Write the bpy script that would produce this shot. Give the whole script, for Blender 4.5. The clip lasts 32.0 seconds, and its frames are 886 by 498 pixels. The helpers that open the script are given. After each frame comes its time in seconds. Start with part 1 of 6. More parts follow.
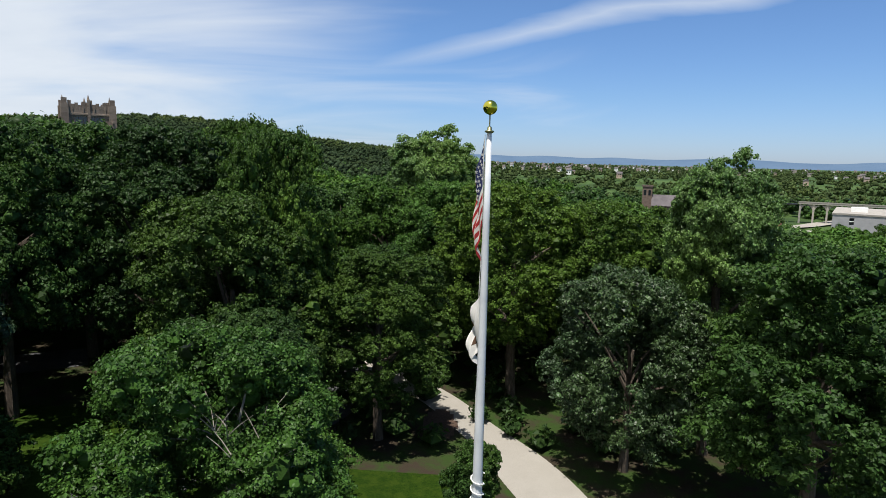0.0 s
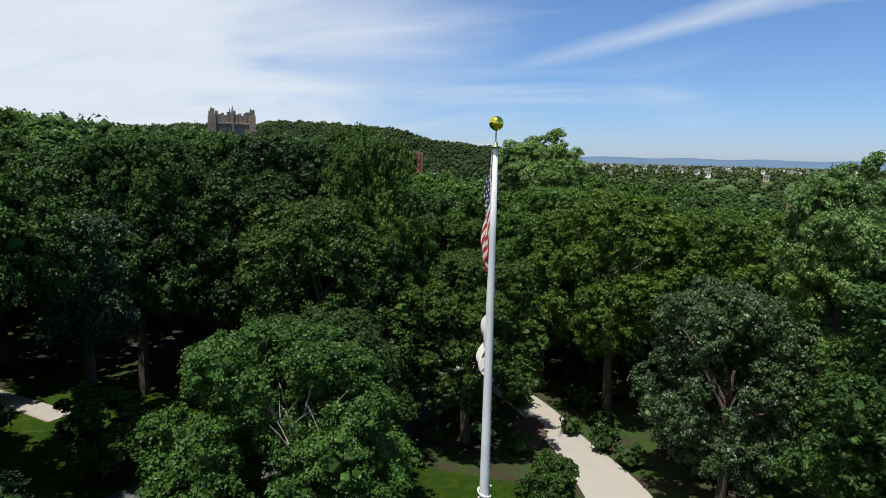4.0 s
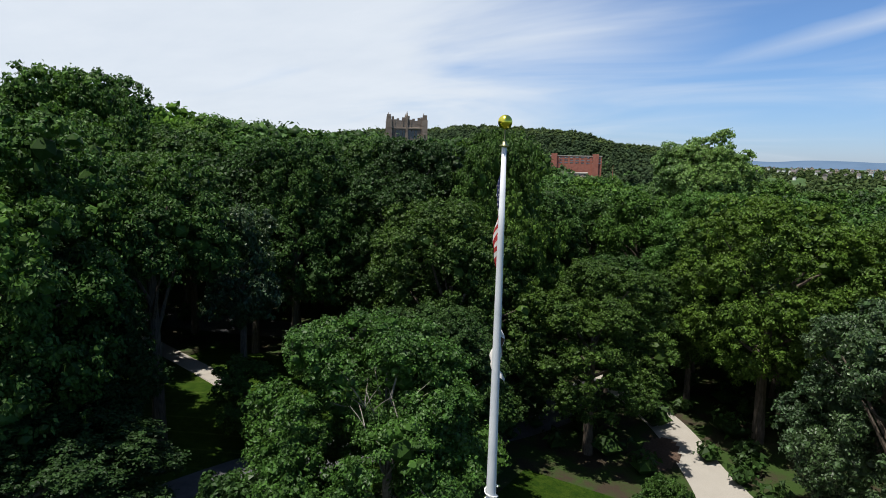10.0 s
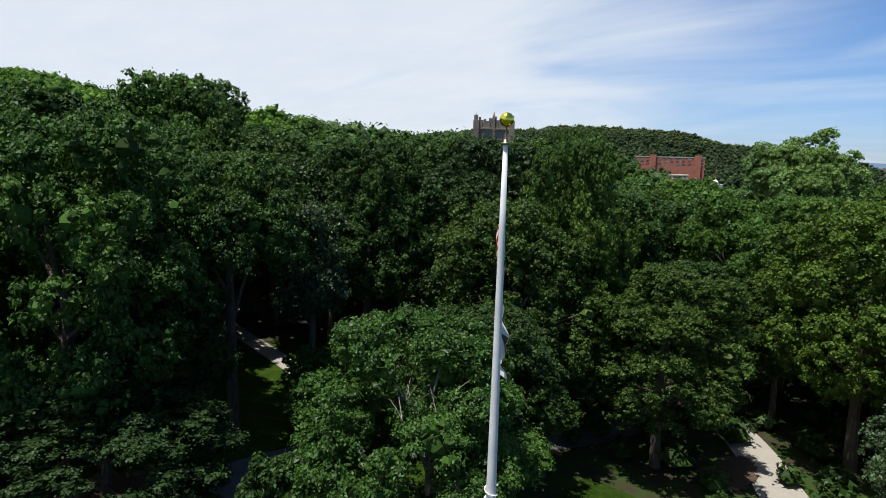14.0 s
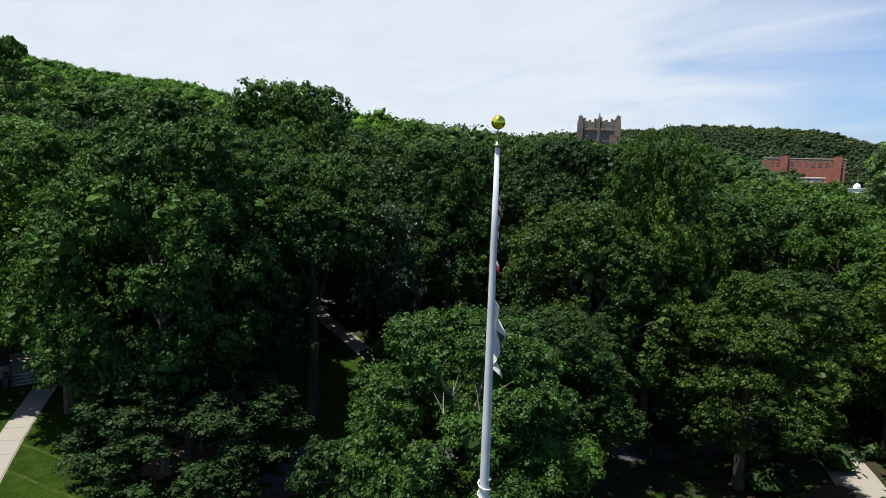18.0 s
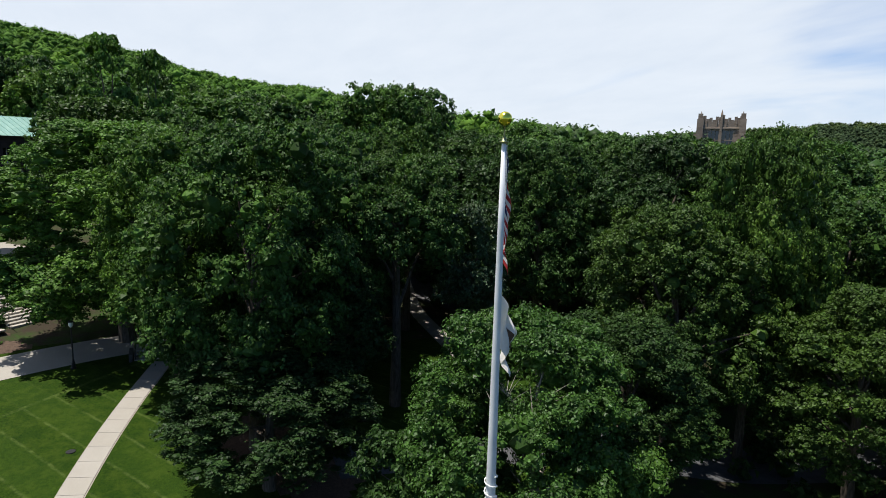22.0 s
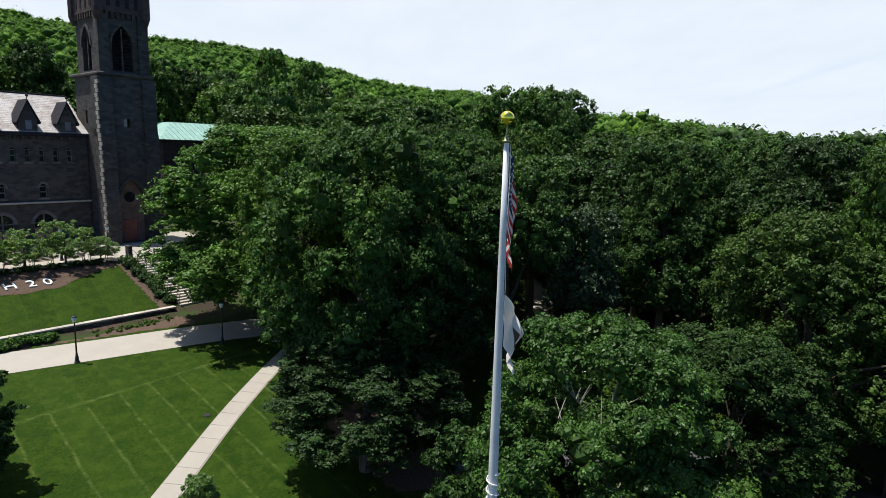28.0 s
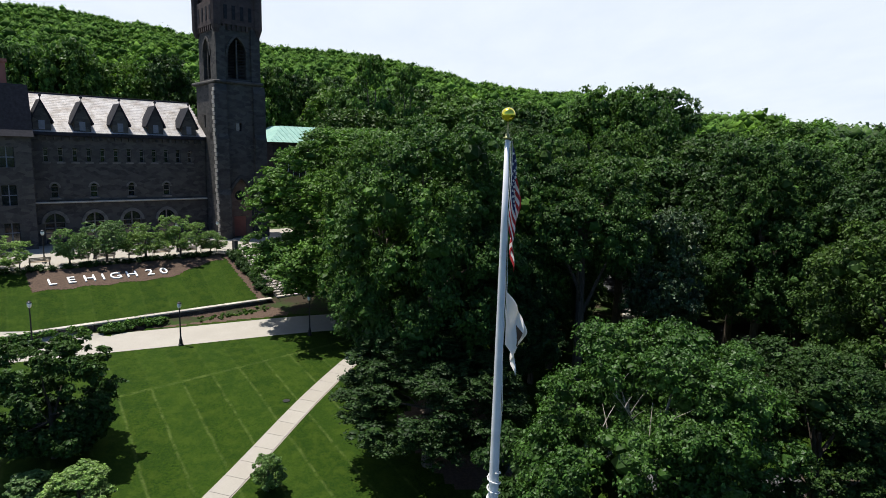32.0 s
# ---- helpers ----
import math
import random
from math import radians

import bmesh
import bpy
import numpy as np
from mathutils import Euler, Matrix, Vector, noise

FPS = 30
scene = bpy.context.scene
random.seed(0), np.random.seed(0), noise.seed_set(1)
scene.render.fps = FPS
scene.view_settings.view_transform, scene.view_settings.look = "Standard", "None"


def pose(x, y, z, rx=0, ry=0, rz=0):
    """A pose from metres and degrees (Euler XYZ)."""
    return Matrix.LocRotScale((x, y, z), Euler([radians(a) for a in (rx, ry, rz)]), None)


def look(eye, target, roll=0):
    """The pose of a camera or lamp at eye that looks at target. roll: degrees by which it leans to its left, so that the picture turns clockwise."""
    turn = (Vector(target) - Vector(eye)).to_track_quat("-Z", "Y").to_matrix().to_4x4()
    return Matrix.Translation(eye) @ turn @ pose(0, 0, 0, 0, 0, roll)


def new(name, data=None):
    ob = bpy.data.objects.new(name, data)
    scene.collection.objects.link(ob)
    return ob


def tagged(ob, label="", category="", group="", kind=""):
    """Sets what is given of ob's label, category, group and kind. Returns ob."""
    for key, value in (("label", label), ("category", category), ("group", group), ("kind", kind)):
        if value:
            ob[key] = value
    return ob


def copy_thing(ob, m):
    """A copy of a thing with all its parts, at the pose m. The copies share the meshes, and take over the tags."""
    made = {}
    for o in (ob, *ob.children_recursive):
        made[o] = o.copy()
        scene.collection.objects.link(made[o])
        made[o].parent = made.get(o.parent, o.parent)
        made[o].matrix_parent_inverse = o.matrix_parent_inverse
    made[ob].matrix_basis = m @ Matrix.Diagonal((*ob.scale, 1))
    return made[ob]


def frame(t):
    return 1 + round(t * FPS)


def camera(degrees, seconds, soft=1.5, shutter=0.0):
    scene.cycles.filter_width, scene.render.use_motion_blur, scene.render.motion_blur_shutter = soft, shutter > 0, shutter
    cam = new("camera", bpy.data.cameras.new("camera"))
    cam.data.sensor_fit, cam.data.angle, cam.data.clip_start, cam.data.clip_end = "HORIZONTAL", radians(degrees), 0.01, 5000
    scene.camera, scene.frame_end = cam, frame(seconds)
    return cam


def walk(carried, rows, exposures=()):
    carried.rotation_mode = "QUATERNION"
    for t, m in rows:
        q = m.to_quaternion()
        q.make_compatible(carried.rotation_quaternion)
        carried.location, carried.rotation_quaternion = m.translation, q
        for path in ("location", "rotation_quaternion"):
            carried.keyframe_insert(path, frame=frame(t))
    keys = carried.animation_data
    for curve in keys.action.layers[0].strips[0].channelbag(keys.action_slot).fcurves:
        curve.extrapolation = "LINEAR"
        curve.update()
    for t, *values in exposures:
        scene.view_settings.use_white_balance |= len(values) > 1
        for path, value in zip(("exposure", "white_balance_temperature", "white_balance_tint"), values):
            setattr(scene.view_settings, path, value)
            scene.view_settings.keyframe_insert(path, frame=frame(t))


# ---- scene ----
cam = camera(71.7, 32.0, soft=0.9)
PATH = [
    (0, (-0.871, -12.94, 22.216), (-0.876, -10.961, 21.927), 1.4),
    (0.5, (-0.559, -12.966, 22.252), (-0.612, -10.988, 21.962), 1.4),
    (1, (-0.225, -13.051, 22.296), (-0.328, -11.075, 22.007), 1.4),
    (1.5, (0.097, -13.095, 22.353), (-0.055, -11.122, 22.063), 1.4),
    (2, (0.43, -13.077, 22.414), (0.228, -11.109, 22.126), 1.4),
    (2.5, (0.749, -13.029, 22.462), (0.496, -11.066, 22.175), 1.4),
    (3, (1.069, -12.984, 22.492), (0.763, -11.028, 22.205), 1.4),
    (3.5, (1.378, -12.964, 22.517), (1.018, -11.018, 22.229), 1.3),
    (5.5, (2.567, -12.683, 22.565), (2.01, -10.785, 22.271), 1.3),
    (6, (2.878, -12.628, 22.563), (2.276, -10.743, 22.269), 1.4),
    (6.5, (3.193, -12.579, 22.566), (2.545, -10.71, 22.271), 1.4),
    (7, (3.514, -12.51, 22.553), (2.82, -10.658, 22.258), 1.4),
    (7.5, (3.792, -12.392, 22.531), (3.053, -10.557, 22.235), 1.4),
    (8, (4.071, -12.289, 22.536), (3.287, -10.473, 22.239), 1.4),
    (8.5, (4.383, -12.24, 22.536), (3.556, -10.444, 22.24), 1.4),
    (9, (4.675, -12.127, 22.547), (3.806, -10.35, 22.251), 1.4),
    (9.5, (4.936, -11.992, 22.537), (4.026, -10.236, 22.244), 1.4),
    (10, (5.163, -11.935, 22.521), (4.21, -10.201, 22.229), 1.4),
    (10.5, (5.327, -11.838, 22.518), (4.337, -10.125, 22.226), 1.4),
    (11, (5.525, -11.742, 22.513), (4.502, -10.048, 22.222), 1.4),
    (11.5, (5.744, -11.66, 22.51), (4.691, -9.985, 22.219), 1.5),
    (12, (5.955, -11.49, 22.509), (4.87, -9.835, 22.217), 1.5),
    (12.5, (6.167, -11.281, 22.502), (5.051, -9.648, 22.209), 1.5),
    (13, (6.402, -11.107, 22.54), (5.257, -9.495, 22.242), 1.5),
    (13.5, (6.653, -11.029, 22.537), (5.476, -9.44, 22.239), 1.5),
    (14, (6.889, -10.99, 22.5), (5.683, -9.422, 22.203), 1.6),
    (14.5, (7.138, -10.887, 22.444), (5.899, -9.346, 22.147), 1.5),
    (16.5, (8.31, -10.243, 22.562), (6.935, -8.823, 22.262), 1.5),
    (17, (8.526, -9.999, 22.559), (7.122, -8.607, 22.258), 1.5),
    (17.5, (8.835, -9.859, 22.567), (7.398, -8.5, 22.267), 1.4),
    (18, (9.101, -9.653, 22.572), (7.63, -8.332, 22.271), 1.5),
    (18.5, (9.367, -9.459, 22.567), (7.864, -8.175, 22.266), 1.4),
    (19, (9.53, -9.151, 22.596), (7.996, -7.904, 22.293), 1.4),
    (19.5, (9.755, -8.934, 22.578), (8.19, -7.726, 22.276), 1.3),
    (20, (9.981, -8.736, 22.573), (8.388, -7.566, 22.269), 1.4),
    (20.5, (10.145, -8.487, 22.549), (8.522, -7.358, 22.244), 1.4),
    (21, (10.325, -8.226, 22.545), (8.675, -7.138, 22.239), 1.4),
    (21.5, (10.533, -8.039, 22.539), (8.859, -6.989, 22.232), 1.4),
    (22, (10.687, -7.845, 22.538), (8.992, -6.83, 22.231), 1.4),
    (22.5, (10.845, -7.605, 22.524), (9.128, -6.627, 22.216), 1.4),
    (23, (10.986, -7.372, 22.528), (9.249, -6.432, 22.219), 1.4),
    (23.5, (11.14, -7.163, 22.528), (9.383, -6.258, 22.218), 1.5),
    (24, (11.273, -6.96, 22.508), (9.499, -6.092, 22.199), 1.4),
    (24.5, (11.42, -6.728, 22.508), (9.626, -5.898, 22.199), 1.4),
    (26.5, (11.99, -5.693, 22.519), (10.135, -5.012, 22.21), 1.4),
    (27, (12.111, -5.434, 22.521), (10.241, -4.796, 22.212), 1.4),
    (27.5, (12.26, -5.174, 22.53), (10.374, -4.585, 22.22), 1.4),
    (28, (12.385, -4.892, 22.541), (10.486, -4.348, 22.231), 1.4),
    (28.5, (12.474, -4.618, 22.542), (10.563, -4.119, 22.232), 1.4),
    (29, (12.565, -4.334, 22.543), (10.642, -3.878, 22.232), 1.3),
    (29.5, (12.682, -4.073, 22.53), (10.751, -3.658, 22.22), 1.4),
    (30, (12.741, -3.776, 22.537), (10.801, -3.404, 22.226), 1.3),
    (30.5, (12.833, -3.507, 22.517), (10.885, -3.176, 22.207), 1.3),
    (31, (12.893, -3.221, 22.496), (10.939, -2.929, 22.186), 1.4),
    (31.5, (12.989, -2.958, 22.482), (11.028, -2.71, 22.172), 1.4),
    (32, (13.017, -2.647, 22.471), (11.051, -2.446, 22.161), 1.4),
]
walk(cam, [(t, look(eye, target, roll)) for t, eye, target, roll in PATH], exposures=[(0, 0.47), (8, 0.48), (14, 0.50), (20, 0.55), (26, 0.62), (32, 0.68)])

# ---------------------------------------------------------------- light
SUN_EL, SUN_FROM = radians(73), Vector((-0.42, -0.91, 0)).normalized()
sun = new("sun", bpy.data.lights.new("sun", "SUN"))
sun.data.energy, sun.data.angle, sun.data.color = 5.0, radians(0.53), (1.0, 0.955, 0.88)
sun_way = SUN_FROM * math.cos(SUN_EL) + Vector((0, 0, math.sin(SUN_EL)))
sun.matrix_world = look(sun_way * 300, (0, 0, 0))

world = bpy.data.worlds.new("sky")
scene.world = world
world.use_nodes = True
wn, wl = world.node_tree.nodes, world.node_tree.links
wn.clear()


def wnode(kind, **kw):
    n = wn.new(kind)
    for k, v in kw.items():
        n.inputs[k].default_value = v
    return n


sky = wn.new("ShaderNodeTexSky")
sky.sky_type, sky.sun_disc = "NISHITA", False
sky.sun_elevation, sky.sun_rotation = SUN_EL, math.atan2(SUN_FROM.x, SUN_FROM.y)
sky.air_density, sky.dust_density, sky.ozone_density = 1.0, 0.3, 1.0
tc = wn.new("ShaderNodeTexCoord")
sep = wn.new("ShaderNodeSeparateXYZ")
wl.new(tc.outputs["Generated"], sep.inputs[0])


def wmath(op, a, b=None, c=None, clamp=False):
    n = wn.new("ShaderNodeMath")
    n.operation, n.use_clamp = op, clamp
    for i, v in enumerate((a, b, c)):
        if v is None:
            continue
        if isinstance(v, (int, float)):
            n.inputs[i].default_value = v
        else:
            wl.new(v, n.inputs[i])
    return n.outputs[0]


# high thin cloud laid on a far flat layer, thicker towards the sun's side
dome = wmath("ADD", wmath("MAXIMUM", sep.outputs[2], 0.0), 0.16)
comb = wn.new("ShaderNodeCombineXYZ")
wl.new(wmath("DIVIDE", sep.outputs[0], dome), comb.inputs[0])
wl.new(wmath("DIVIDE", sep.outputs[1], dome), comb.inputs[1])
mapn = wn.new("ShaderNodeMapping")
mapn.inputs["Rotation"].default_value = (0, 0, radians(32))
mapn.inputs["Scale"].default_value = (0.55, 0.95, 1.0)
wl.new(comb.outputs[0], mapn.inputs[0])
streak = wnode("ShaderNodeTexNoise", Scale=1.0, Detail=5.0, Roughness=0.5, Distortion=0.7)
wl.new(mapn.outputs[0], streak.inputs["Vector"])
west = wmath("ADD", wmath("MULTIPLY", sep.outputs[0], -0.50), wmath("MULTIPLY", sep.outputs[1], -0.12))
veil = wmath("ADD", wmath("MULTIPLY", west, 2.5), wmath("MULTIPLY_ADD", streak.outputs[0], 1.9, -0.58))
cover = wn.new("ShaderNodeMapRange")
cover.interpolation_type = "SMOOTHSTEP"
cover.inputs["From Min"].default_value, cover.inputs["From Max"].default_value = -0.05, 0.95
cover.inputs["To Min"].default_value, cover.inputs["To Max"].default_value = 0.0, 0.94
wl.new(veil, cover.inputs["Value"])
wisp = wnode("ShaderNodeTexNoise", Scale=3.4, Detail=5.0, Roughness=0.6)
wl.new(mapn.outputs[0], wisp.inputs["Vector"])
tone = wn.new("ShaderNodeMix")
tone.data_type = "RGBA"
tone.inputs[6].default_value, tone.inputs[7].default_value = (6.5, 7.2, 8.1, 1), (8.0, 8.5, 9.1, 1)
wl.new(wisp.outputs[0], tone.inputs[0])
clouds = wn.new("ShaderNodeMix")
clouds.data_type = "RGBA"
# one long thin streak of cirrus beyond the edge of the veil
flat_xy = wn.new("ShaderNodeSeparateXYZ")
wl.new(comb.outputs[0], flat_xy.inputs[0])
off_line = wmath("ADD", wmath("MULTIPLY", flat_xy.outputs[0], 0.609), wmath("MULTIPLY_ADD", flat_xy.outputs[1], 0.793, -2.36))
off_line = wmath("ADD", off_line, wmath("MULTIPLY_ADD", streak.outputs[0], 0.5, -0.25))
on_line = wmath("ADD", wmath("MULTIPLY", flat_xy.outputs[0], 0.793), wmath("MULTIPLY", flat_xy.outputs[1], -0.609))
band = wmath("SUBTRACT", 1.0, wmath("MULTIPLY", wmath("ABSOLUTE", off_line), 6.0), clamp=True)
fade = wmath("MULTIPLY_ADD", on_line, 0.7, 1.9, clamp=True)
band = wmath("MULTIPLY", wmath("MULTIPLY", band, fade), 0.55)
wl.new(wmath("MAXIMUM", cover.outputs[0], band), clouds.inputs[0])
clear = wn.new("ShaderNodeValToRGB")
clear.color_ramp.elements[0].position, clear.color_ramp.elements[0].color = 0.0, (0.64, 0.82, 1.34, 1)
clear.color_ramp.elements[1].position, clear.color_ramp.elements[1].color = 0.45, (0.68, 0.92, 1.18, 1)
e_low = clear.color_ramp.elements.new(0.10)
e_low.color = (0.64, 0.86, 1.24, 1)
wl.new(sep.outputs[2], clear.inputs[0])
tinted = wn.new("ShaderNodeMix")
tinted.data_type, tinted.blend_type = "RGBA", "MULTIPLY"
tinted.inputs[0].default_value = 1.0
wl.new(sky.outputs[0], tinted.inputs[6])
wl.new(clear.outputs[0], tinted.inputs[7])
wl.new(tinted.outputs[2], clouds.inputs[6])
wl.new(tone.outputs[2], clouds.inputs[7])
back = wnode("ShaderNodeBackground", Strength=0.075)
wl.new(clouds.outputs[2], back.inputs[0])
wout = wn.new("ShaderNodeOutputWorld")
wl.new(back.outputs[0], wout.inputs[0])

# ---------------------------------------------------------------- materials


class Nodes:
    """A small builder for node materials."""

    def __init__(self, name, rough=0.8, metal=0.0, spec=0.3):
        self.mat = bpy.data.materials.new(name)
        self.mat.use_nodes = True
        self.n, self.l = self.mat.node_tree.nodes, self.mat.node_tree.links
        self.bsdf = self.n["Principled BSDF"]
        self.out = self.n["Material Output"]
        self.bsdf.inputs["Roughness"].default_value = rough
        self.bsdf.inputs["Metallic"].default_value = metal
        self.bsdf.inputs["Specular IOR Level"].default_value = spec
        self.pos = self.n.new("ShaderNodeNewGeometry").outputs["Position"]
        self.obj = self.n.new("ShaderNodeTexCoord").outputs["Object"]

    def noise(self, scale, detail=4.0, rough=0.6, vec=None, stretch=None):
        t = self.n.new("ShaderNodeTexNoise")
        t.inputs["Scale"].default_value, t.inputs["Detail"].default_value, t.inputs["Roughness"].default_value = scale, detail, rough
        v = vec or self.pos
        if stretch:
            m = self.n.new("ShaderNodeMapping")
            m.inputs["Scale"].default_value = stretch
            self.l.new(v, m.inputs[0])
            v = m.outputs[0]
        self.l.new(v, t.inputs["Vector"])
        return t.outputs[0]

    def ramp(self, fac, *stops):
        r = self.n.new("ShaderNodeValToRGB")
        while len(r.color_ramp.elements) < len(stops):
            r.color_ramp.elements.new(0.5)
        for e, (p, c) in zip(r.color_ramp.elements, stops):
            e.position, e.color = p, (*c, 1)
        self.l.new(fac, r.inputs[0])
        return r.outputs[0]

    def mix(self, fac, a, b, blend="MIX"):
        m = self.n.new("ShaderNodeMix")
        m.data_type, m.blend_type = "RGBA", blend
        for slot, v in ((0, fac), (6, a), (7, b)):
            if isinstance(v, (int, float)):
                m.inputs[slot].default_value = v
            elif isinstance(v, tuple):
                m.inputs[slot].default_value = (*v, 1)
            else:
                self.l.new(v, m.inputs[slot])
        return m.outputs[2]

    def math(self, op, a, b=0.0):
        m = self.n.new("ShaderNodeMath")
        m.operation = op
        for i, v in enumerate((a, b)):
            if isinstance(v, (int, float)):
                m.inputs[i].default_value = v
            else:
                self.l.new(v, m.inputs[i])
        return m.outputs[0]

    def random(self, island=False):
        if island:
            return self.n.new("ShaderNodeNewGeometry").outputs["Random Per Island"]
        return self.n.new("ShaderNodeObjectInfo").outputs["Random"]

    def color(self, c):
        if isinstance(c, tuple):
            self.bsdf.inputs["Base Color"].default_value = (*c, 1)
        else:
            self.l.new(c, self.bsdf.inputs["Base Color"])
        return self

    def bump(self, height, strength=0.3, dist=0.02):
        b = self.n.new("ShaderNodeBump")
        b.inputs["Strength"].default_value, b.inputs["Distance"].default_value = strength, dist
        self.l.new(height, b.inputs["Height"])
        self.l.new(b.outputs[0], self.bsdf.inputs["Normal"])
        return self


def leaf_material(name, mid, light=1.7, glow=0.24, rough=0.50, spec=0.14):
    """Foliage: every leaf its own shade, every tree its own tint, with light passing through the leaves."""
    k = Nodes(name, rough=rough, spec=spec)
    lit = tuple(c * light for c in mid)
    col = k.ramp(k.random(True), (0.0, tuple(c * 0.60 for c in mid)), (0.6, mid), (1.0, lit))
    patch = k.ramp(k.noise(0.45, 3.0), (0.35, (0.80, 0.84, 0.80)), (0.65, (1.15, 1.10, 0.95)))
    col = k.mix(1.0, col, patch, "MULTIPLY")
    stand = k.ramp(k.noise(0.06, 2.0, 0.5), (0.36, (0.82, 0.85, 0.82)), (0.5, (1.0, 1.0, 1.0)), (0.64, (1.22, 1.16, 0.95)))
    col = k.mix(1.0, col, stand, "MULTIPLY")
    tint = k.ramp(k.random(), (0.0, (0.78, 0.82, 0.80)), (0.5, (0.95, 0.98, 0.9)), (1.0, (1.24, 1.18, 0.85)))
    col = k.mix(1.0, col, tint, "MULTIPLY")
    k.color(col)
    tr = k.n.new("ShaderNodeBsdfTranslucent")
    warm = k.mix(1.0, col, (1.15, 1.25, 0.75), "MULTIPLY")
    k.l.new(warm, tr.inputs[0])
    ms = k.n.new("ShaderNodeMixShader")
    ms.inputs[0].default_value = glow
    k.l.new(k.bsdf.outputs[0], ms.inputs[1])
    k.l.new(tr.outputs[0], ms.inputs[2])
    k.l.new(ms.outputs[0], k.out.inputs[0])
    return k.mat


LEAF = {
    "green": leaf_material("leaf_green", (0.0380, 0.0790, 0.0210)),
    "maple": leaf_material("leaf_maple", (0.0410, 0.0930, 0.0230), 1.7, 0.26, 0.45, 0.2),
    "bright": leaf_material("leaf_bright", (0.0530, 0.1090, 0.0260)),
    "tulip": leaf_material("leaf_tulip", (0.1250, 0.2100, 0.0720), 1.8, 0.30, 0.45, 0.3),
    "light": leaf_material("leaf_light", (0.0600, 0.1250, 0.0290)),
    "hill": leaf_material("leaf_hill", (0.0700, 0.1400, 0.0320), 1.4, 0.22, 0.8, 0.05),
    "yellow": leaf_material("leaf_yellow", (0.0500, 0.0940, 0.0190)),
    "dark": leaf_material("leaf_dark", (0.0290, 0.0600, 0.0185), 1.6),
    "silver": leaf_material("leaf_silver", (0.0300, 0.0560, 0.0270), 2.1, 0.18, 0.45, 0.30),
    # distance haze mixed into the leaf colour, greyer and bluer than near leaves
    "plain": leaf_material("leaf_haze_grey", (0.0420, 0.0640, 0.0360), 1.5, 0.2, 0.9, 0.05),
}
k = Nodes("bark", 0.9)
k.color(k.ramp(k.noise(3.0, 5.0, stretch=(4, 4, 0.7)), (0.3, (0.035, 0.028, 0.021)), (0.7, (0.125, 0.100, 0.078)))).bump(k.noise(14, 4.0, stretch=(3, 3, 0.5)), 0.6, 0.03)
BARK = k.mat
k = Nodes("pale_bark", 0.85)
k.color(k.ramp(k.noise(4.0, 5.0), (0.3, (0.13, 0.115, 0.095)), (0.7, (0.28, 0.26, 0.22))))
PALE_BARK = k.mat

# grass: blade grain, patches and a mower's bands across the open lawns
k = Nodes("grass", 0.85, spec=0.05)
fine = k.ramp(k.noise(6.5, 6.0, 0.8), (0.34, (0, 0, 0)), (0.66, (1, 1, 1)))
patch = k.noise(0.35, 5.0, 0.7)
g = k.mix(fine, (0.006, 0.018, 0.002), (0.028, 0.056, 0.0045))
g = k.mix(k.ramp(patch, (0.4, (0, 0, 0)), (0.7, (0.8, 0.8, 0.8))), g, (0.010, 0.027, 0.003))
g = k.mix(k.ramp(k.noise(1.1, 4.0, 0.75), (0.46, (0, 0, 0)), (0.62, (0.6, 0.6, 0.6))), g, (0.033, 0.056, 0.006))
sx = k.n.new("ShaderNodeSeparateXYZ")
k.l.new(k.pos, sx.inputs[0])
open_lawn = k.math("LESS_THAN", sx.outputs[0], -9.0)
across = k.math("ADD", k.math("MULTIPLY", sx.outputs[0], -0.474), k.math("MULTIPLY", sx.outputs[1], 0.88))
wob = k.math("ADD", across, k.math("MULTIPLY", k.noise(0.5, 2.0), 0.25))
wob = k.math("SUBTRACT", wob, 0.84)
dash = k.ramp(k.noise(1.6, 5.0, 0.8), (0.40, (0, 0, 0)), (0.66, (1, 1, 1)))
line = k.math("MULTIPLY", k.ramp(k.math("PINGPONG", wob, 1.035), (0.90, (0, 0, 0)), (1.0, (1, 1, 1))), open_lawn)
head = k.math("ADD", k.math("ADD", k.math("MULTIPLY", sx.outputs[0], 0.803), k.math("MULTIPLY", sx.outputs[1], 0.597)), 34.2)
line = k.math("MULTIPLY", line, k.math("ADD", k.math("MULTIPLY", k.math("GREATER_THAN", head, 0.0), 0.75), 0.25))
edge = k.math("MULTIPLY", k.math("LESS_THAN", k.math("ABSOLUTE", head), 0.16), open_lawn)
line = k.math("MAXIMUM", line, edge)
g = k.mix(k.math("MULTIPLY", k.math("MULTIPLY", line, dash), 0.60), g, (0.085, 0.115, 0.030))
alt = k.math("MULTIPLY", k.math("GREATER_THAN", k.math("PINGPONG", wob, 2.07), 1.035), open_lawn)
g = k.mix(k.math("MULTIPLY", alt, 0.14), g, (0.032, 0.064, 0.008))
k.color(g).bump(k.noise(16.0, 5.0, 0.7), 0.8, 0.06)
GRASS = k.mat

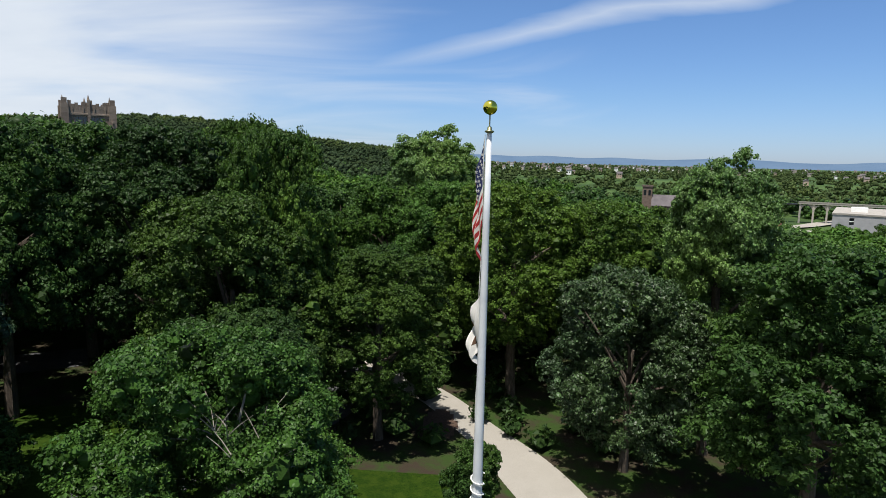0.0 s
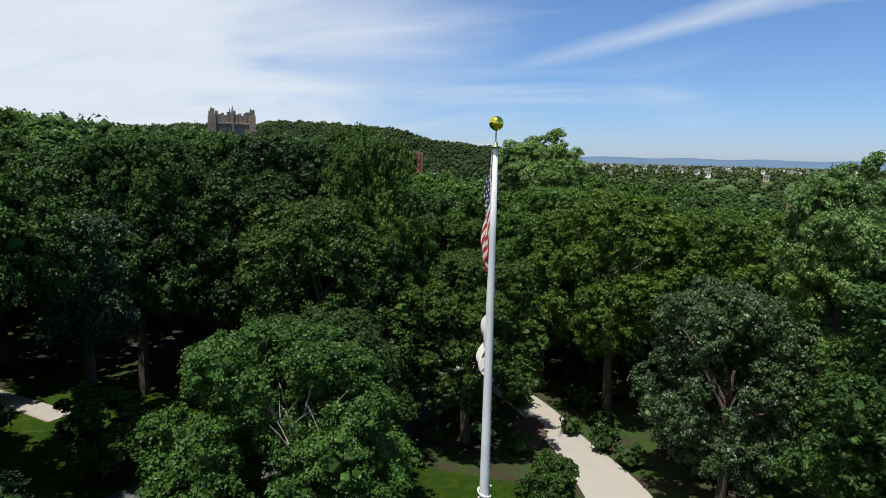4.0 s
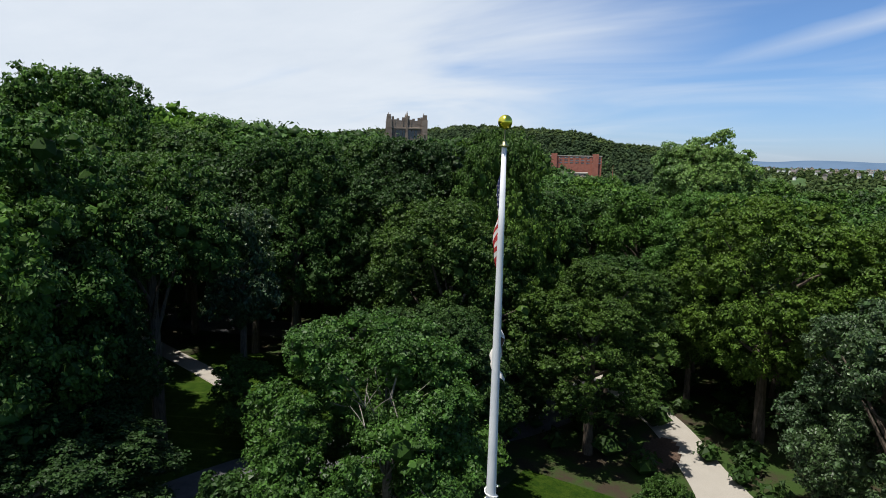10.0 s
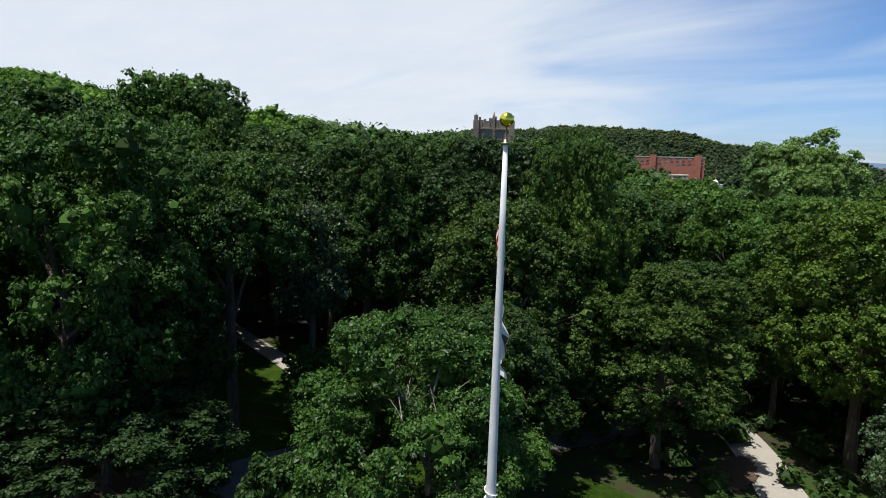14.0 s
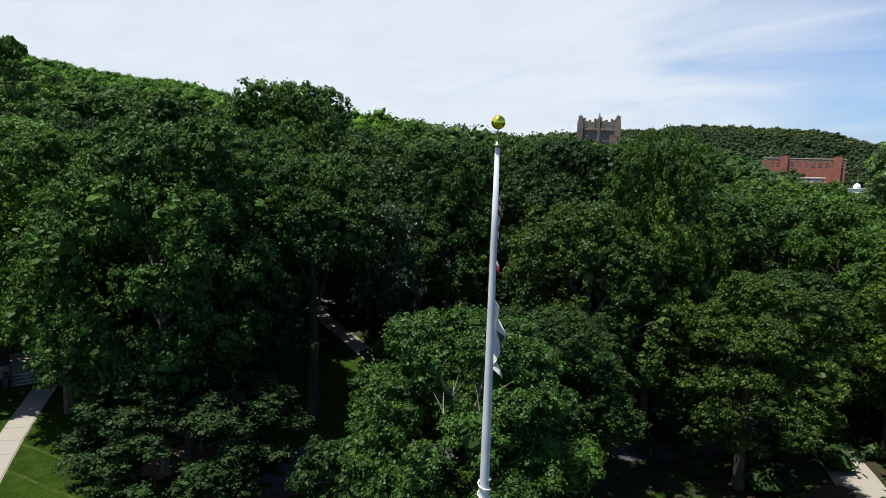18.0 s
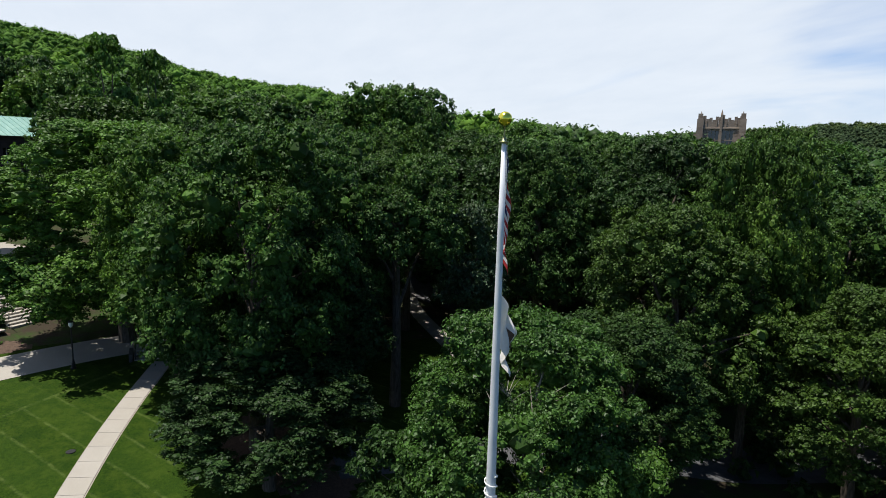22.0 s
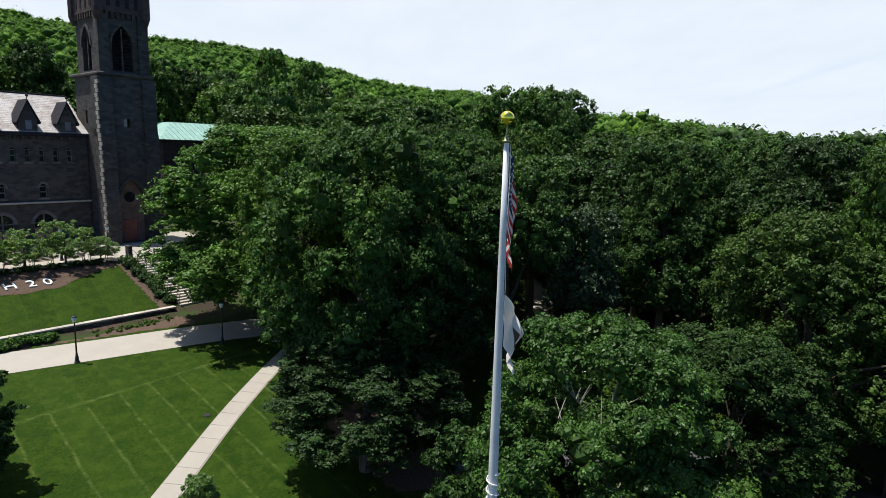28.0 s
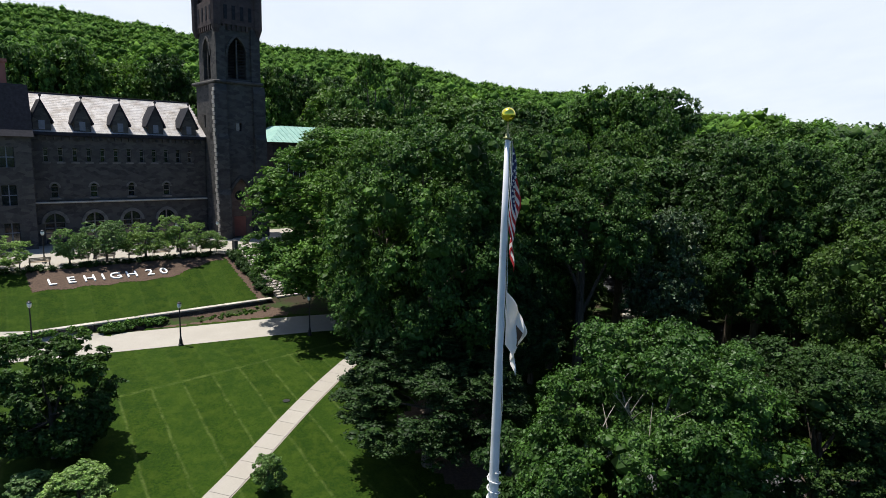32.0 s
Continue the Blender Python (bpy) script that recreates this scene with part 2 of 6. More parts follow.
k = Nodes("park_ground", 0.9, spec=0.15)
far = k.ramp(k.noise(0.012, 5.0, 0.6), (0.3, (0.020, 0.040, 0.012)), (0.6, (0.055, 0.095, 0.025)), (0.8, (0.055, 0.078, 0.030)))
soil = k.mix(k.ramp(k.noise(0.5, 5.0, 0.65), (0.42, (0, 0, 0)), (0.6, (1, 1, 1))), (0.024, 0.046, 0.009), (0.034, 0.026, 0.017))
dist = k.n.new("ShaderNodeVectorMath")
dist.operation = "LENGTH"
k.l.new(k.pos, dist.inputs[0])
mr = k.n.new("ShaderNodeMapRange")
mr.inputs["From Min"].default_value, mr.inputs["From Max"].default_value = 70, 160
k.l.new(dist.outputs["Value"], mr.inputs["Value"])
k.color(k.mix(mr.outputs[0], soil, far)).bump(k.noise(3.0, 5.0), 0.6, 0.1)
GROUND = k.mat

k = Nodes("concrete_walk", 0.85)
c = k.mix(k.noise(0.7, 5.0, 0.65), (0.25, 0.23, 0.20), (0.33, 0.31, 0.275))
c = k.mix(k.math("MULTIPLY", k.random(), 0.35), c, (0.26, 0.235, 0.195))
k.color(k.mix(k.ramp(k.noise(22, 4.0), (0.45, (0, 0, 0)), (0.75, (0.5, 0.5, 0.5))), c, (0.18, 0.165, 0.145))).bump(k.noise(30, 4.0), 0.25, 0.01)
CONCRETE = k.mat
k = Nodes("joint_grit", 0.95)
k.color(k.ramp(k.noise(9, 4.0), (0.3, (0.20, 0.18, 0.15)), (0.7, (0.30, 0.27, 0.22))))
JOINT = k.mat
k = Nodes("asphalt", 0.85)
k.color(k.ramp(k.noise(1.1, 6.0, 0.7), (0.3, (0.040, 0.041, 0.045)), (0.7, (0.085, 0.086, 0.090)))).bump(k.noise(60, 3.0), 0.4, 0.01)
ASPHALT = k.mat
k = Nodes("mulch", 0.95)
k.color(k.ramp(k.noise(6.0, 6.0, 0.75), (0.3, (0.036, 0.023, 0.016)), (0.7, (0.105, 0.068, 0.048)))).bump(k.noise(12, 5.0), 0.9, 0.05)
MULCH = k.mat


def stone_material(name, dark, mid, light, scale=1.0):
    k = Nodes(name, 0.9)
    base = k.ramp(k.noise(1.6 * scale, 5.0, 0.7), (0.25, dark), (0.55, mid), (0.8, light))
    course = k.n.new("ShaderNodeTexVoronoi")
    course.inputs["Scale"].default_value = 1.3 * scale
    m = k.n.new("ShaderNodeMapping")
    m.inputs["Scale"].default_value = (1, 1, 2.1)
    k.l.new(k.obj, m.inputs[0])
    k.l.new(m.outputs[0], course.inputs["Vector"])
    sp = k.n.new("ShaderNodeSeparateColor")
    k.l.new(course.outputs["Color"], sp.inputs[0])
    col = k.mix(k.math("MULTIPLY", sp.outputs[0], 0.85), base, light)
    rnd = k.ramp(k.random(), (0, (0.7, 0.7, 0.72)), (1, (1.2, 1.15, 1.08)))
    k.color(k.mix(0.7, col, rnd, "MULTIPLY")).bump(k.noise(7 * scale, 5.0, 0.7), 0.7, 0.04)
    return k.mat


STONE = stone_material("hall_stone", (0.020, 0.020, 0.021), (0.038, 0.037, 0.037), (0.080, 0.075, 0.070))
TRIM = stone_material("trim_stone", (0.22, 0.205, 0.185), (0.31, 0.29, 0.26), (0.40, 0.37, 0.33))
BUFF = stone_material("buff_stone", (0.115, 0.088, 0.070), (0.175, 0.140, 0.115), (0.25, 0.205, 0.165), 0.6)
TOWER_HEAD = stone_material("tower_head_stone", (0.030, 0.022, 0.023), (0.052, 0.038, 0.038), (0.085, 0.062, 0.060))
CHURCH_STONE = stone_material("church_stone", (0.085, 0.062, 0.050), (0.125, 0.092, 0.075), (0.17, 0.13, 0.11))
BROWNSTONE = stone_material("brownstone", (0.10, 0.065, 0.05), (0.16, 0.10, 0.08), (0.22, 0.15, 0.12))


def plain(name, a, b, rough=0.7, metal=0.0, scale=3.0, spec=0.3):
    k = Nodes(name, rough, metal, spec)
    k.color(k.ramp(k.noise(scale, 5.0, 0.65), (0.3, a), (0.7, b)))
    return k.mat


k = Nodes("slate_roof", 0.55, spec=0.5)
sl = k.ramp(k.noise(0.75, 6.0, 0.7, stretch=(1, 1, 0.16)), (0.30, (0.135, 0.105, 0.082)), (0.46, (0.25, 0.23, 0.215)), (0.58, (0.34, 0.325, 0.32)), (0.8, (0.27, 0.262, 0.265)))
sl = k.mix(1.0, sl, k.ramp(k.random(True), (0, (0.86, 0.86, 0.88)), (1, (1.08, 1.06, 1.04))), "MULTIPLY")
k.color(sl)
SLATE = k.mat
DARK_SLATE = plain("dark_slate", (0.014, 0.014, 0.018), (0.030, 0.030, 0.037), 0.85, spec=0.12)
# blue-grey sky reflection painted on dormer panes; also the wing's sash bars
SASH_SKY = plain("sash_and_sky_grey", (0.10, 0.11, 0.135), (0.16, 0.17, 0.20), 0.5)
HALL_TRIM = stone_material("dark_trim_stone", (0.06, 0.058, 0.055), (0.10, 0.096, 0.09), (0.17, 0.16, 0.15))
COPPER = plain("green_copper", (0.15, 0.29, 0.255), (0.25, 0.39, 0.34), 0.6, scale=1.2)
IRON = plain("black_iron", (0.012, 0.012, 0.013), (0.028, 0.028, 0.030), 0.45)
GLASS_DARK = plain("dark_window_glass", (0.010, 0.012, 0.016), (0.022, 0.026, 0.033), 0.08, spec=0.8)
WHITE = plain("white_paint", (0.70, 0.70, 0.69), (0.82, 0.82, 0.80), 0.6)
POLE_WHITE = plain("pole_enamel", (0.48, 0.50, 0.53), (0.62, 0.63, 0.65), 0.28, scale=1.6, spec=0.5)
GOLD = plain("gilded_ball", (0.72, 0.62, 0.07), (0.86, 0.76, 0.12), 0.16, 1.0, 2.0)
BRASS = plain("weathered_brass", (0.18, 0.20, 0.10), (0.30, 0.28, 0.14), 0.4, 0.8, 20)
BRICK = plain("red_brick", (0.24, 0.085, 0.060), (0.36, 0.14, 0.10), 0.85, scale=0.6)
PALE_BRICK = plain("pale_brick", (0.36, 0.26, 0.20), (0.48, 0.38, 0.31), 0.85, scale=0.6)
GREY_WALL = plain("grey_cladding", (0.26, 0.26, 0.27), (0.34, 0.34, 0.35), 0.7, scale=0.5)
ROOF_TILE = plain("town_roof", (0.075, 0.066, 0.070), (0.13, 0.115, 0.118), 0.8, scale=0.4)
LAMP_GLASS = plain("frosted_lamp_glass", (0.72, 0.72, 0.70), (0.85, 0.85, 0.82), 0.3)
ROPE = plain("halyard_rope", (0.55, 0.55, 0.52), (0.72, 0.72, 0.68), 0.9, scale=40)
TEAK = plain("bench_slats", (0.20, 0.15, 0.10), (0.32, 0.25, 0.18), 0.7, scale=12)


def cloth(name, a, b):
    k = Nodes(name, 0.8)
    col = k.mix(k.noise(7.0, 4.0), a, b)
    k.color(col)
    tr = k.n.new("ShaderNodeBsdfTranslucent")
    k.l.new(col, tr.inputs[0])
    ms = k.n.new("ShaderNodeMixShader")
    ms.inputs[0].default_value = 0.35
    k.l.new(k.bsdf.outputs[0], ms.inputs[1])
    k.l.new(tr.outputs[0], ms.inputs[2])
    k.l.new(ms.outputs[0], k.out.inputs[0])
    return k.mat


CLOTH_RED = cloth("flag_red", (0.38, 0.030, 0.035), (0.48, 0.050, 0.050))
CLOTH_WHITE = cloth("flag_white", (0.66, 0.64, 0.60), (0.78, 0.76, 0.73))
CLOTH_BLUE = cloth("flag_blue", (0.022, 0.030, 0.095), (0.035, 0.045, 0.130))
CLOTH_BROWN = cloth("flag_seal", (0.10, 0.055, 0.035), (0.17, 0.10, 0.065))

# ---------------------------------------------------------------- mesh helpers


def mesh_from(name, verts, faces, material, smooth=False):
    me = bpy.data.meshes.new(name)
    me.from_pydata([tuple(v) for v in verts], [], faces)
    me.materials.append(material)
    if smooth:
        me.polygons.foreach_set("use_smooth", [True] * len(me.polygons))
    me.update()
    return me


def part(name, bm, material, parent=None, label="", smooth=False):
    me = bpy.data.meshes.new(name)
    bm.to_mesh(me)
    bm.free()
    me.materials.append(material)
    if smooth:
        me.polygons.foreach_set("use_smooth", [True] * len(me.polygons))
    ob = new(name, me)
    if parent:
        ob.parent = parent
        ob.matrix_parent_inverse = Matrix()
    if label:
        ob["label"] = label
    return ob


def piece(name, me, parent, m=None, label=""):
    ob = new(name, me)
    if parent:
        ob.parent = parent
    if m is not None:
        ob.matrix_basis = m
    if label:
        ob["label"] = label
    return ob


def thing(name, m, label, category, group="", kind=""):
    ob = new(name)
    ob.empty_display_size = 0.3
    ob.matrix_basis = m
    return tagged(ob, label, category, group, kind)


def box(bm, x0, y0, z0, x1, y1, z1, bevel=0.0):
    v = [bm.verts.new((x, y, z)) for z in (z0, z1) for x, y in ((x0, y0), (x1, y0), (x1, y1), (x0, y1))]
    fs = [bm.faces.new([v[i] for i in q]) for q in ((3, 2, 1, 0), (4, 5, 6, 7), (0, 1, 5, 4), (1, 2, 6, 5), (2, 3, 7, 6), (3, 0, 4, 7))]
    if bevel:
        es = list({e for f in fs for e in f.edges})
        bmesh.ops.bevel(bm, geom=es, offset=bevel, segments=1, affect="EDGES")
    return bm


def slab(*a, bevel=0.0):
    return box(bmesh.new(), *a, bevel=bevel)


def lathe(bm, profile, n=12, at=(0, 0, 0)):
    """A turned solid from (radius, height) pairs."""
    rings = []
    for r, z in profile:
        rings.append([bm.verts.new((at[0] + r * math.cos(2 * math.pi * i / n), at[1] + r * math.sin(2 * math.pi * i / n), at[2] + z)) for i in range(n)])
    for a, b in zip(rings, rings[1:]):
        for i in range(n):
            bm.faces.new((a[i], a[(i + 1) % n], b[(i + 1) % n], b[i]))
    bm.faces.new(rings[0][::-1])
    bm.faces.new(rings[-1])
    return bm


def tube(bm, pts, radii, n=6):
    rings = []
    for i, (p, r) in enumerate(zip(pts, radii)):
        p = Vector(p)
        way = (Vector(pts[min(i + 1, len(pts) - 1)]) - Vector(pts[max(i - 1, 0)])).normalized()
        side = way.orthogonal().normalized() if abs(way.z) < 0.9 else way.cross(Vector((0, 1, 0))).normalized()
        up = way.cross(side)
        rings.append([bm.verts.new(p + (side * math.cos(2 * math.pi * j / n) + up * math.sin(2 * math.pi * j / n)) * r) for j in range(n)])
    for a, b in zip(rings, rings[1:]):
        for j in range(n):
            bm.faces.new((a[j], a[(j + 1) % n], b[(j + 1) % n], b[j]))
    bm.faces.new(rings[0][::-1])
    bm.faces.new(rings[-1])
    return bm


def smooth01(a, b, x):
    t = min(1.0, max(0.0, (x - a) / (b - a)))
    return t * t * (3 - 2 * t)


# ---------------------------------------------------------------- the lie of the land
# the stone hall's own axes: s along its front, m out from it
HALL = Vector((-69.5, -20.5, 0))
ALONG, OUT = Vector((0.572, -0.820, 0)), Vector((0.820, 0.572, 0))


def hall(s, m, z=0.0):
    return HALL + ALONG * s + OUT * m + Vector((0, 0, z))


def hall_sm(x, y):
    p = Vector((x, y, 0)) - HALL
    return p.dot(ALONG), p.dot(OUT)


NEAR = [(0, 0, 3.2), (-9, 9, 3.4), (-0.8, 38, 1.9), (3.7, 31.3, 1.7), (4.5, 24, 1.8), (10, 26, 1.3), (18, 17, 1.5), (-35.6, 21.3, 5.0), (-42, 21, 4.5),
        (-50, 25, 4.6), (-27, -8.7, 5.2), (-32, -6, 6.1), (-39.7, -8.7, 6.7), (-37, -18.8, 6.65), (-35.6, -29.5, 6.6), (-19, -10.9, 4.2), (-13, 0, 3.7), (13, -3, 3),
        (0, -13, 3.5), (-21, 7, 4.2), (-20, -25, 5.2), (-10, -15, 4), (-44.6, -10.3, 6.9), (-45, 32, 4.5), (-31, -38, 6.6), (-33, -30, 6.6), (-36, -33, 6.7)]
RADII = (0, 60, 120, 250, 500, 1000, 4600)
LAND = {-180: (3, 2, 0, -5, -15, -20, -20), -60: (2, 0, -6, -14, -20, 0, 18), -20: (2, 0, -6, -14, -20, 0, 18), 0: (2, 2, 1, -6, -16, 4, 18),
        8: (2, 3, 4, 0, -4, 30, 30), 12: (3, 3, 0, -7, 0, 36, 32), 18: (3, 4, 4, -2, 5, 57, 44), 25: (3, 5, 9, 11, 18, 62, 46), 32: (3, 5, 10, 13, 20, 54, 44),
        45: (4, 6, 11, 14, 22, 35, 35), 60: (4, 6, 12, 20, 32, 48, 52), 75: (4, 7, 13, 28, 55, 80, 80),
        95: (4, 8, 16, 39, 82, 125, 125), 120: (4, 8, 16, 42, 95, 155, 155), 150: (4, 6, 10, 20, 50, 80, 80), 180: (3, 2, 0, -5, -15, -20, -20)}
BEARINGS = sorted(LAND)


def far_land(x, y):
    r, b = math.hypot(x, y), math.degrees(math.atan2(-x, y))
    i = max(j for j in range(len(BEARINGS) - 1) if BEARINGS[j] <= b + 1e-9)
    u = smooth01(BEARINGS[i], BEARINGS[i + 1], b)
    row = [p + (q - p) * u for p, q in zip(LAND[BEARINGS[i]], LAND[BEARINGS[i + 1]])]
    return float(np.interp(r, RADII, row))


def ground_z(x, y):
    r = math.hypot(x, y)
    z = far_land(x, y)
    if r < 90:
        w = zs = 0.0
        for px, py, pz in NEAR:
            d = (x - px) ** 2 + (y - py) ** 2
            k_ = math.exp(-d / 162.0) + 1e-6 / (d + 1)
            w, zs = w + k_, zs + k_ * pz
        z = zs / w + (z - zs / w) * smooth01(44, 75, r)
    if r < 140:
        s, m = hall_sm(x, y)
        lay = 10.8 if m < 10.6 else 10.8 + (7.35 - 10.8) * min(1.0, (m - 10.6) / 9.9)
        k_ = smooth01(-16, -5, s) * (1 - smooth01(60, 80, s)) * (1 - smooth01(20.5, 21.7, m)) * smooth01(-50, -25, m)
        z += (lay - z) * k_
    return z


def ground_sheet():
    radii = [0.0] + [1.1 * i for i in range(1, 82)] + [90 * 1.075 ** i for i in range(1, 55)]
    radii = [r for r in radii if r < 4600] + [4600]
    n = 200
    verts, faces = [(0, 0, ground_z(0, 0))], []
    for r in radii[1:]:
        for j in range(n):
            a = 2 * math.pi * j / n
            x, y = r * math.sin(a), r * math.cos(a)
            verts.append((x, y, ground_z(x, y)))
    faces += [(0, 1 + (j + 1) % n, 1 + j) for j in range(n)]
    for i in range(len(radii) - 2):
        a, b = 1 + i * n, 1 + (i + 1) * n
        faces += [(a + j, a + (j + 1) % n, b + (j + 1) % n, b + j) for j in range(n)]
    ob = new("ground", mesh_from("ground", verts, faces, GROUND, True))
    return tagged(ob, "grassy park ground falling away to a wooded valley", "ground", kind="structure")


ground_sheet()


def drape(name, inside, x0, y0, x1, y1, step, lift, material, label, category):
    """A sheet laid on the land where inside(x, y) holds."""
    nx, ny = int((x1 - x0) / step) + 1, int((y1 - y0) / step) + 1
    ids, verts, faces = {}, [], []

    def vid(i, j):
        if (i, j) not in ids:
            x, y = x0 + i * step, y0 + j * step
            ids[i, j] = len(verts)
            verts.append((x, y, ground_z(x, y) + lift))
        return ids[i, j]
    for i in range(nx):
        for j in range(ny):
            if inside(x0 + (i + 0.5) * step, y0 + (j + 0.5) * step):
                faces.append((vid(i, j), vid(i + 1, j), vid(i + 1, j + 1), vid(i, j + 1)))
    ob = new(name, mesh_from(name, verts, faces, material, True))
    return tagged(ob, label, category, kind="structure")


def resample(pts, step):
    """Evenly spaced points on a smooth line through pts, with their headings."""
    pts = [Vector((*p, 0)) for p in pts]
    fine = []
    for i in range(len(pts) - 1):
        p0, p1, p2, p3 = pts[max(i - 1, 0)], pts[i], pts[i + 1], pts[min(i + 2, len(pts) - 1)]
        for j in range(24):
            t = j / 24
            fine.append(0.5 * ((2 * p1) + (p2 - p0) * t + (2 * p0 - 5 * p1 + 4 * p2 - p3) * t * t + (3 * p1 - p0 - 3 * p2 + p3) * t ** 3))
    fine.append(pts[-1])
    out, left = [fine[0]], step
    for a, b in zip(fine, fine[1:]):
        d = (b - a).length
        while left < d:
            a = a + (b - a) * (left / d)
            d -= left
            out.append(a.copy())
            left = step
        left -= d
    return out


def strip(name, pts, width, lift, material, label, category, step=0.8, parts=1):
    line = resample(pts, step)
    verts, faces = [], []
    wide = width if callable(width) else (lambda u: width)
    n = parts * 4
    for i, p in enumerate(line):
        way = (line[min(i + 1, len(line) - 1)] - line[max(i - 1, 0)]).normalized()
        side = Vector((-way.y, way.x, 0))
        w = wide(i / max(1, len(line) - 1))
        for j in range(n + 1):
            q = p + side * w * (j / n - 0.5)
            verts.append((q.x, q.y, ground_z(q.x, q.y) + lift))
    for i in range(len(line) - 1):
        for j in range(n):
            a = i * (n + 1) + j
            faces.append((a, a + n + 1, a + n + 2, a + 1))
    ob = new(name, mesh_from(name, verts, faces, material))
    return tagged(ob, label, category, kind="structure")


# lines of the ways through the park
WALK = [(-12, -12.95), (-18.9, -10.5), (-26.6, -7.9), (-32.3, -5.7), (-36.2, -4.05), (-39.3, -2.75)]
ROAD = [(-27.5, -52), (-31.0, -42), (-34.8, -31.5), (-39.15, -20.05), (-42.8, -9.8), (-44.8, -1), (-47.5, 8), (-53, 18)]
PATH_A = [(-63, 29.5), (-55, 26.6), (-49.3, 24.5), (-41, 22.6), (-35, 21.1), (-31, 20.0)]
DRIVE = [(-9, 46), (-5.5, 43), (-2.7, 39.7), (-0.4, 36.4), (1.8, 32.2), (4.0, 28.0), (5.4, 24.5), (6.5, 21), (8, 14), (10, 6)]
PARK_ROAD = [(-21.9, 4.4), (-21.4, 7), (-20.2, 12), (-17, 20), (-12.5, 29), (-9, 38), (-8, 45)]
NORTH_ROAD = [(-70, 26), (-58, 28), (-49, 30), (-40, 33), (-31, 38)]

strip("road", ROAD, 4.9, 0.03, CONCRETE, "pale concrete campus road curving below the terrace wall", "road", 1.0)
strip("park_drive", PARK_ROAD, 4.4, 0.03, ASPHALT, "dark asphalt park drive in deep tree shade", "road")
strip("north_road", NORTH_ROAD, 5.0, 0.03, ASPHALT, "grey asphalt road behind the trees", "road")
strip("drive", DRIVE, lambda u: 3.1 + 1.3 * smooth01(0.38, 0.6, u), 0.03, CONCRETE, "pale worn concrete drive winding between trees", "road")
for nm, line, w in (("walkway_bed", WALK, 1.42), ("path_bed", PATH_A, 1.75)):
    strip(nm, line, w, 0.012, JOINT, "gritty bed under the paving slabs of a footpath", "footpath bed")


def lawn_zone(x, y):
    s, m = hall_sm(x, y)
    if m < 22.0 and -12 < s:
        return False
    return (x < -8 and y < 2.5 and x > -46) or (-40 < x < -14 and y < 27) or (-8 < x < 3 and 14 < y < 25)


drape("lawn", lawn_zone, -46, -60, 4, 32, 0.9, 0.006, GRASS, "mown green lawn with pale mower lines", "lawn")
drape("terrace_lawn", lambda x, y: 7.2 < hall_sm(x, y)[0] < 48 and 11.2 < hall_sm(x, y)[1] < 20.3, -60, -70, -15, -8, 0.45, 0.008, GRASS, "smooth green lawn on the terrace slope", "lawn")
drape("plaza", lambda x, y: -9 < hall_sm(x, y)[0] < 52 and -6 < hall_sm(x, y)[1] < 10.6, -95, -75, -28, -2, 0.5, 0.02, CONCRETE, "pale paved plaza in front of the stone hall", "plaza")

# ---------------------------------------------------------------- trees
rng = np.random.default_rng(7)


GOLDEN = (1 + 5 ** 0.5) / 2
ICO_V = np.array([(-1, GOLDEN, 0), (1, GOLDEN, 0), (-1, -GOLDEN, 0), (1, -GOLDEN, 0), (0, -1, GOLDEN), (0, 1, GOLDEN), (0, -1, -GOLDEN), (0, 1, -GOLDEN), (GOLDEN, 0, -1), (GOLDEN, 0, 1), (-GOLDEN, 0, -1), (-GOLDEN, 0, 1)]) / math.hypot(1, GOLDEN)
ICO_F = np.array([(i, j, k_) for i in range(12) for j in range(i + 1, 12) for k_ in range(j + 1, 12)
                  if max(np.linalg.norm(ICO_V[i] - ICO_V[j]), np.linalg.norm(ICO_V[j] - ICO_V[k_]), np.linalg.norm(ICO_V[i] - ICO_V[k_])) < 1.1])
for q, f in enumerate(ICO_F):
    if np.dot(np.cross(ICO_V[f[1]] - ICO_V[f[0]], ICO_V[f[2]] - ICO_V[f[0]]), ICO_V[f[0]]) < 0:
        ICO_F[q] = f[::-1]


OCT_V = np.array([(1, 0, 0), (0, 1, 0), (-1, 0, 0), (0, -1, 0), (0, 0, 1), (0, 0, -1)], float)
OCT_F = np.array([(0, 1, 4), (1, 2, 4), (2, 3, 4), (3, 0, 4), (1, 0, 5), (2, 1, 5), (3, 2, 5), (0, 3, 5)])


def unit(v):
    return v / (np.linalg.norm(v, axis=1, keepdims=True) + 1e-9)


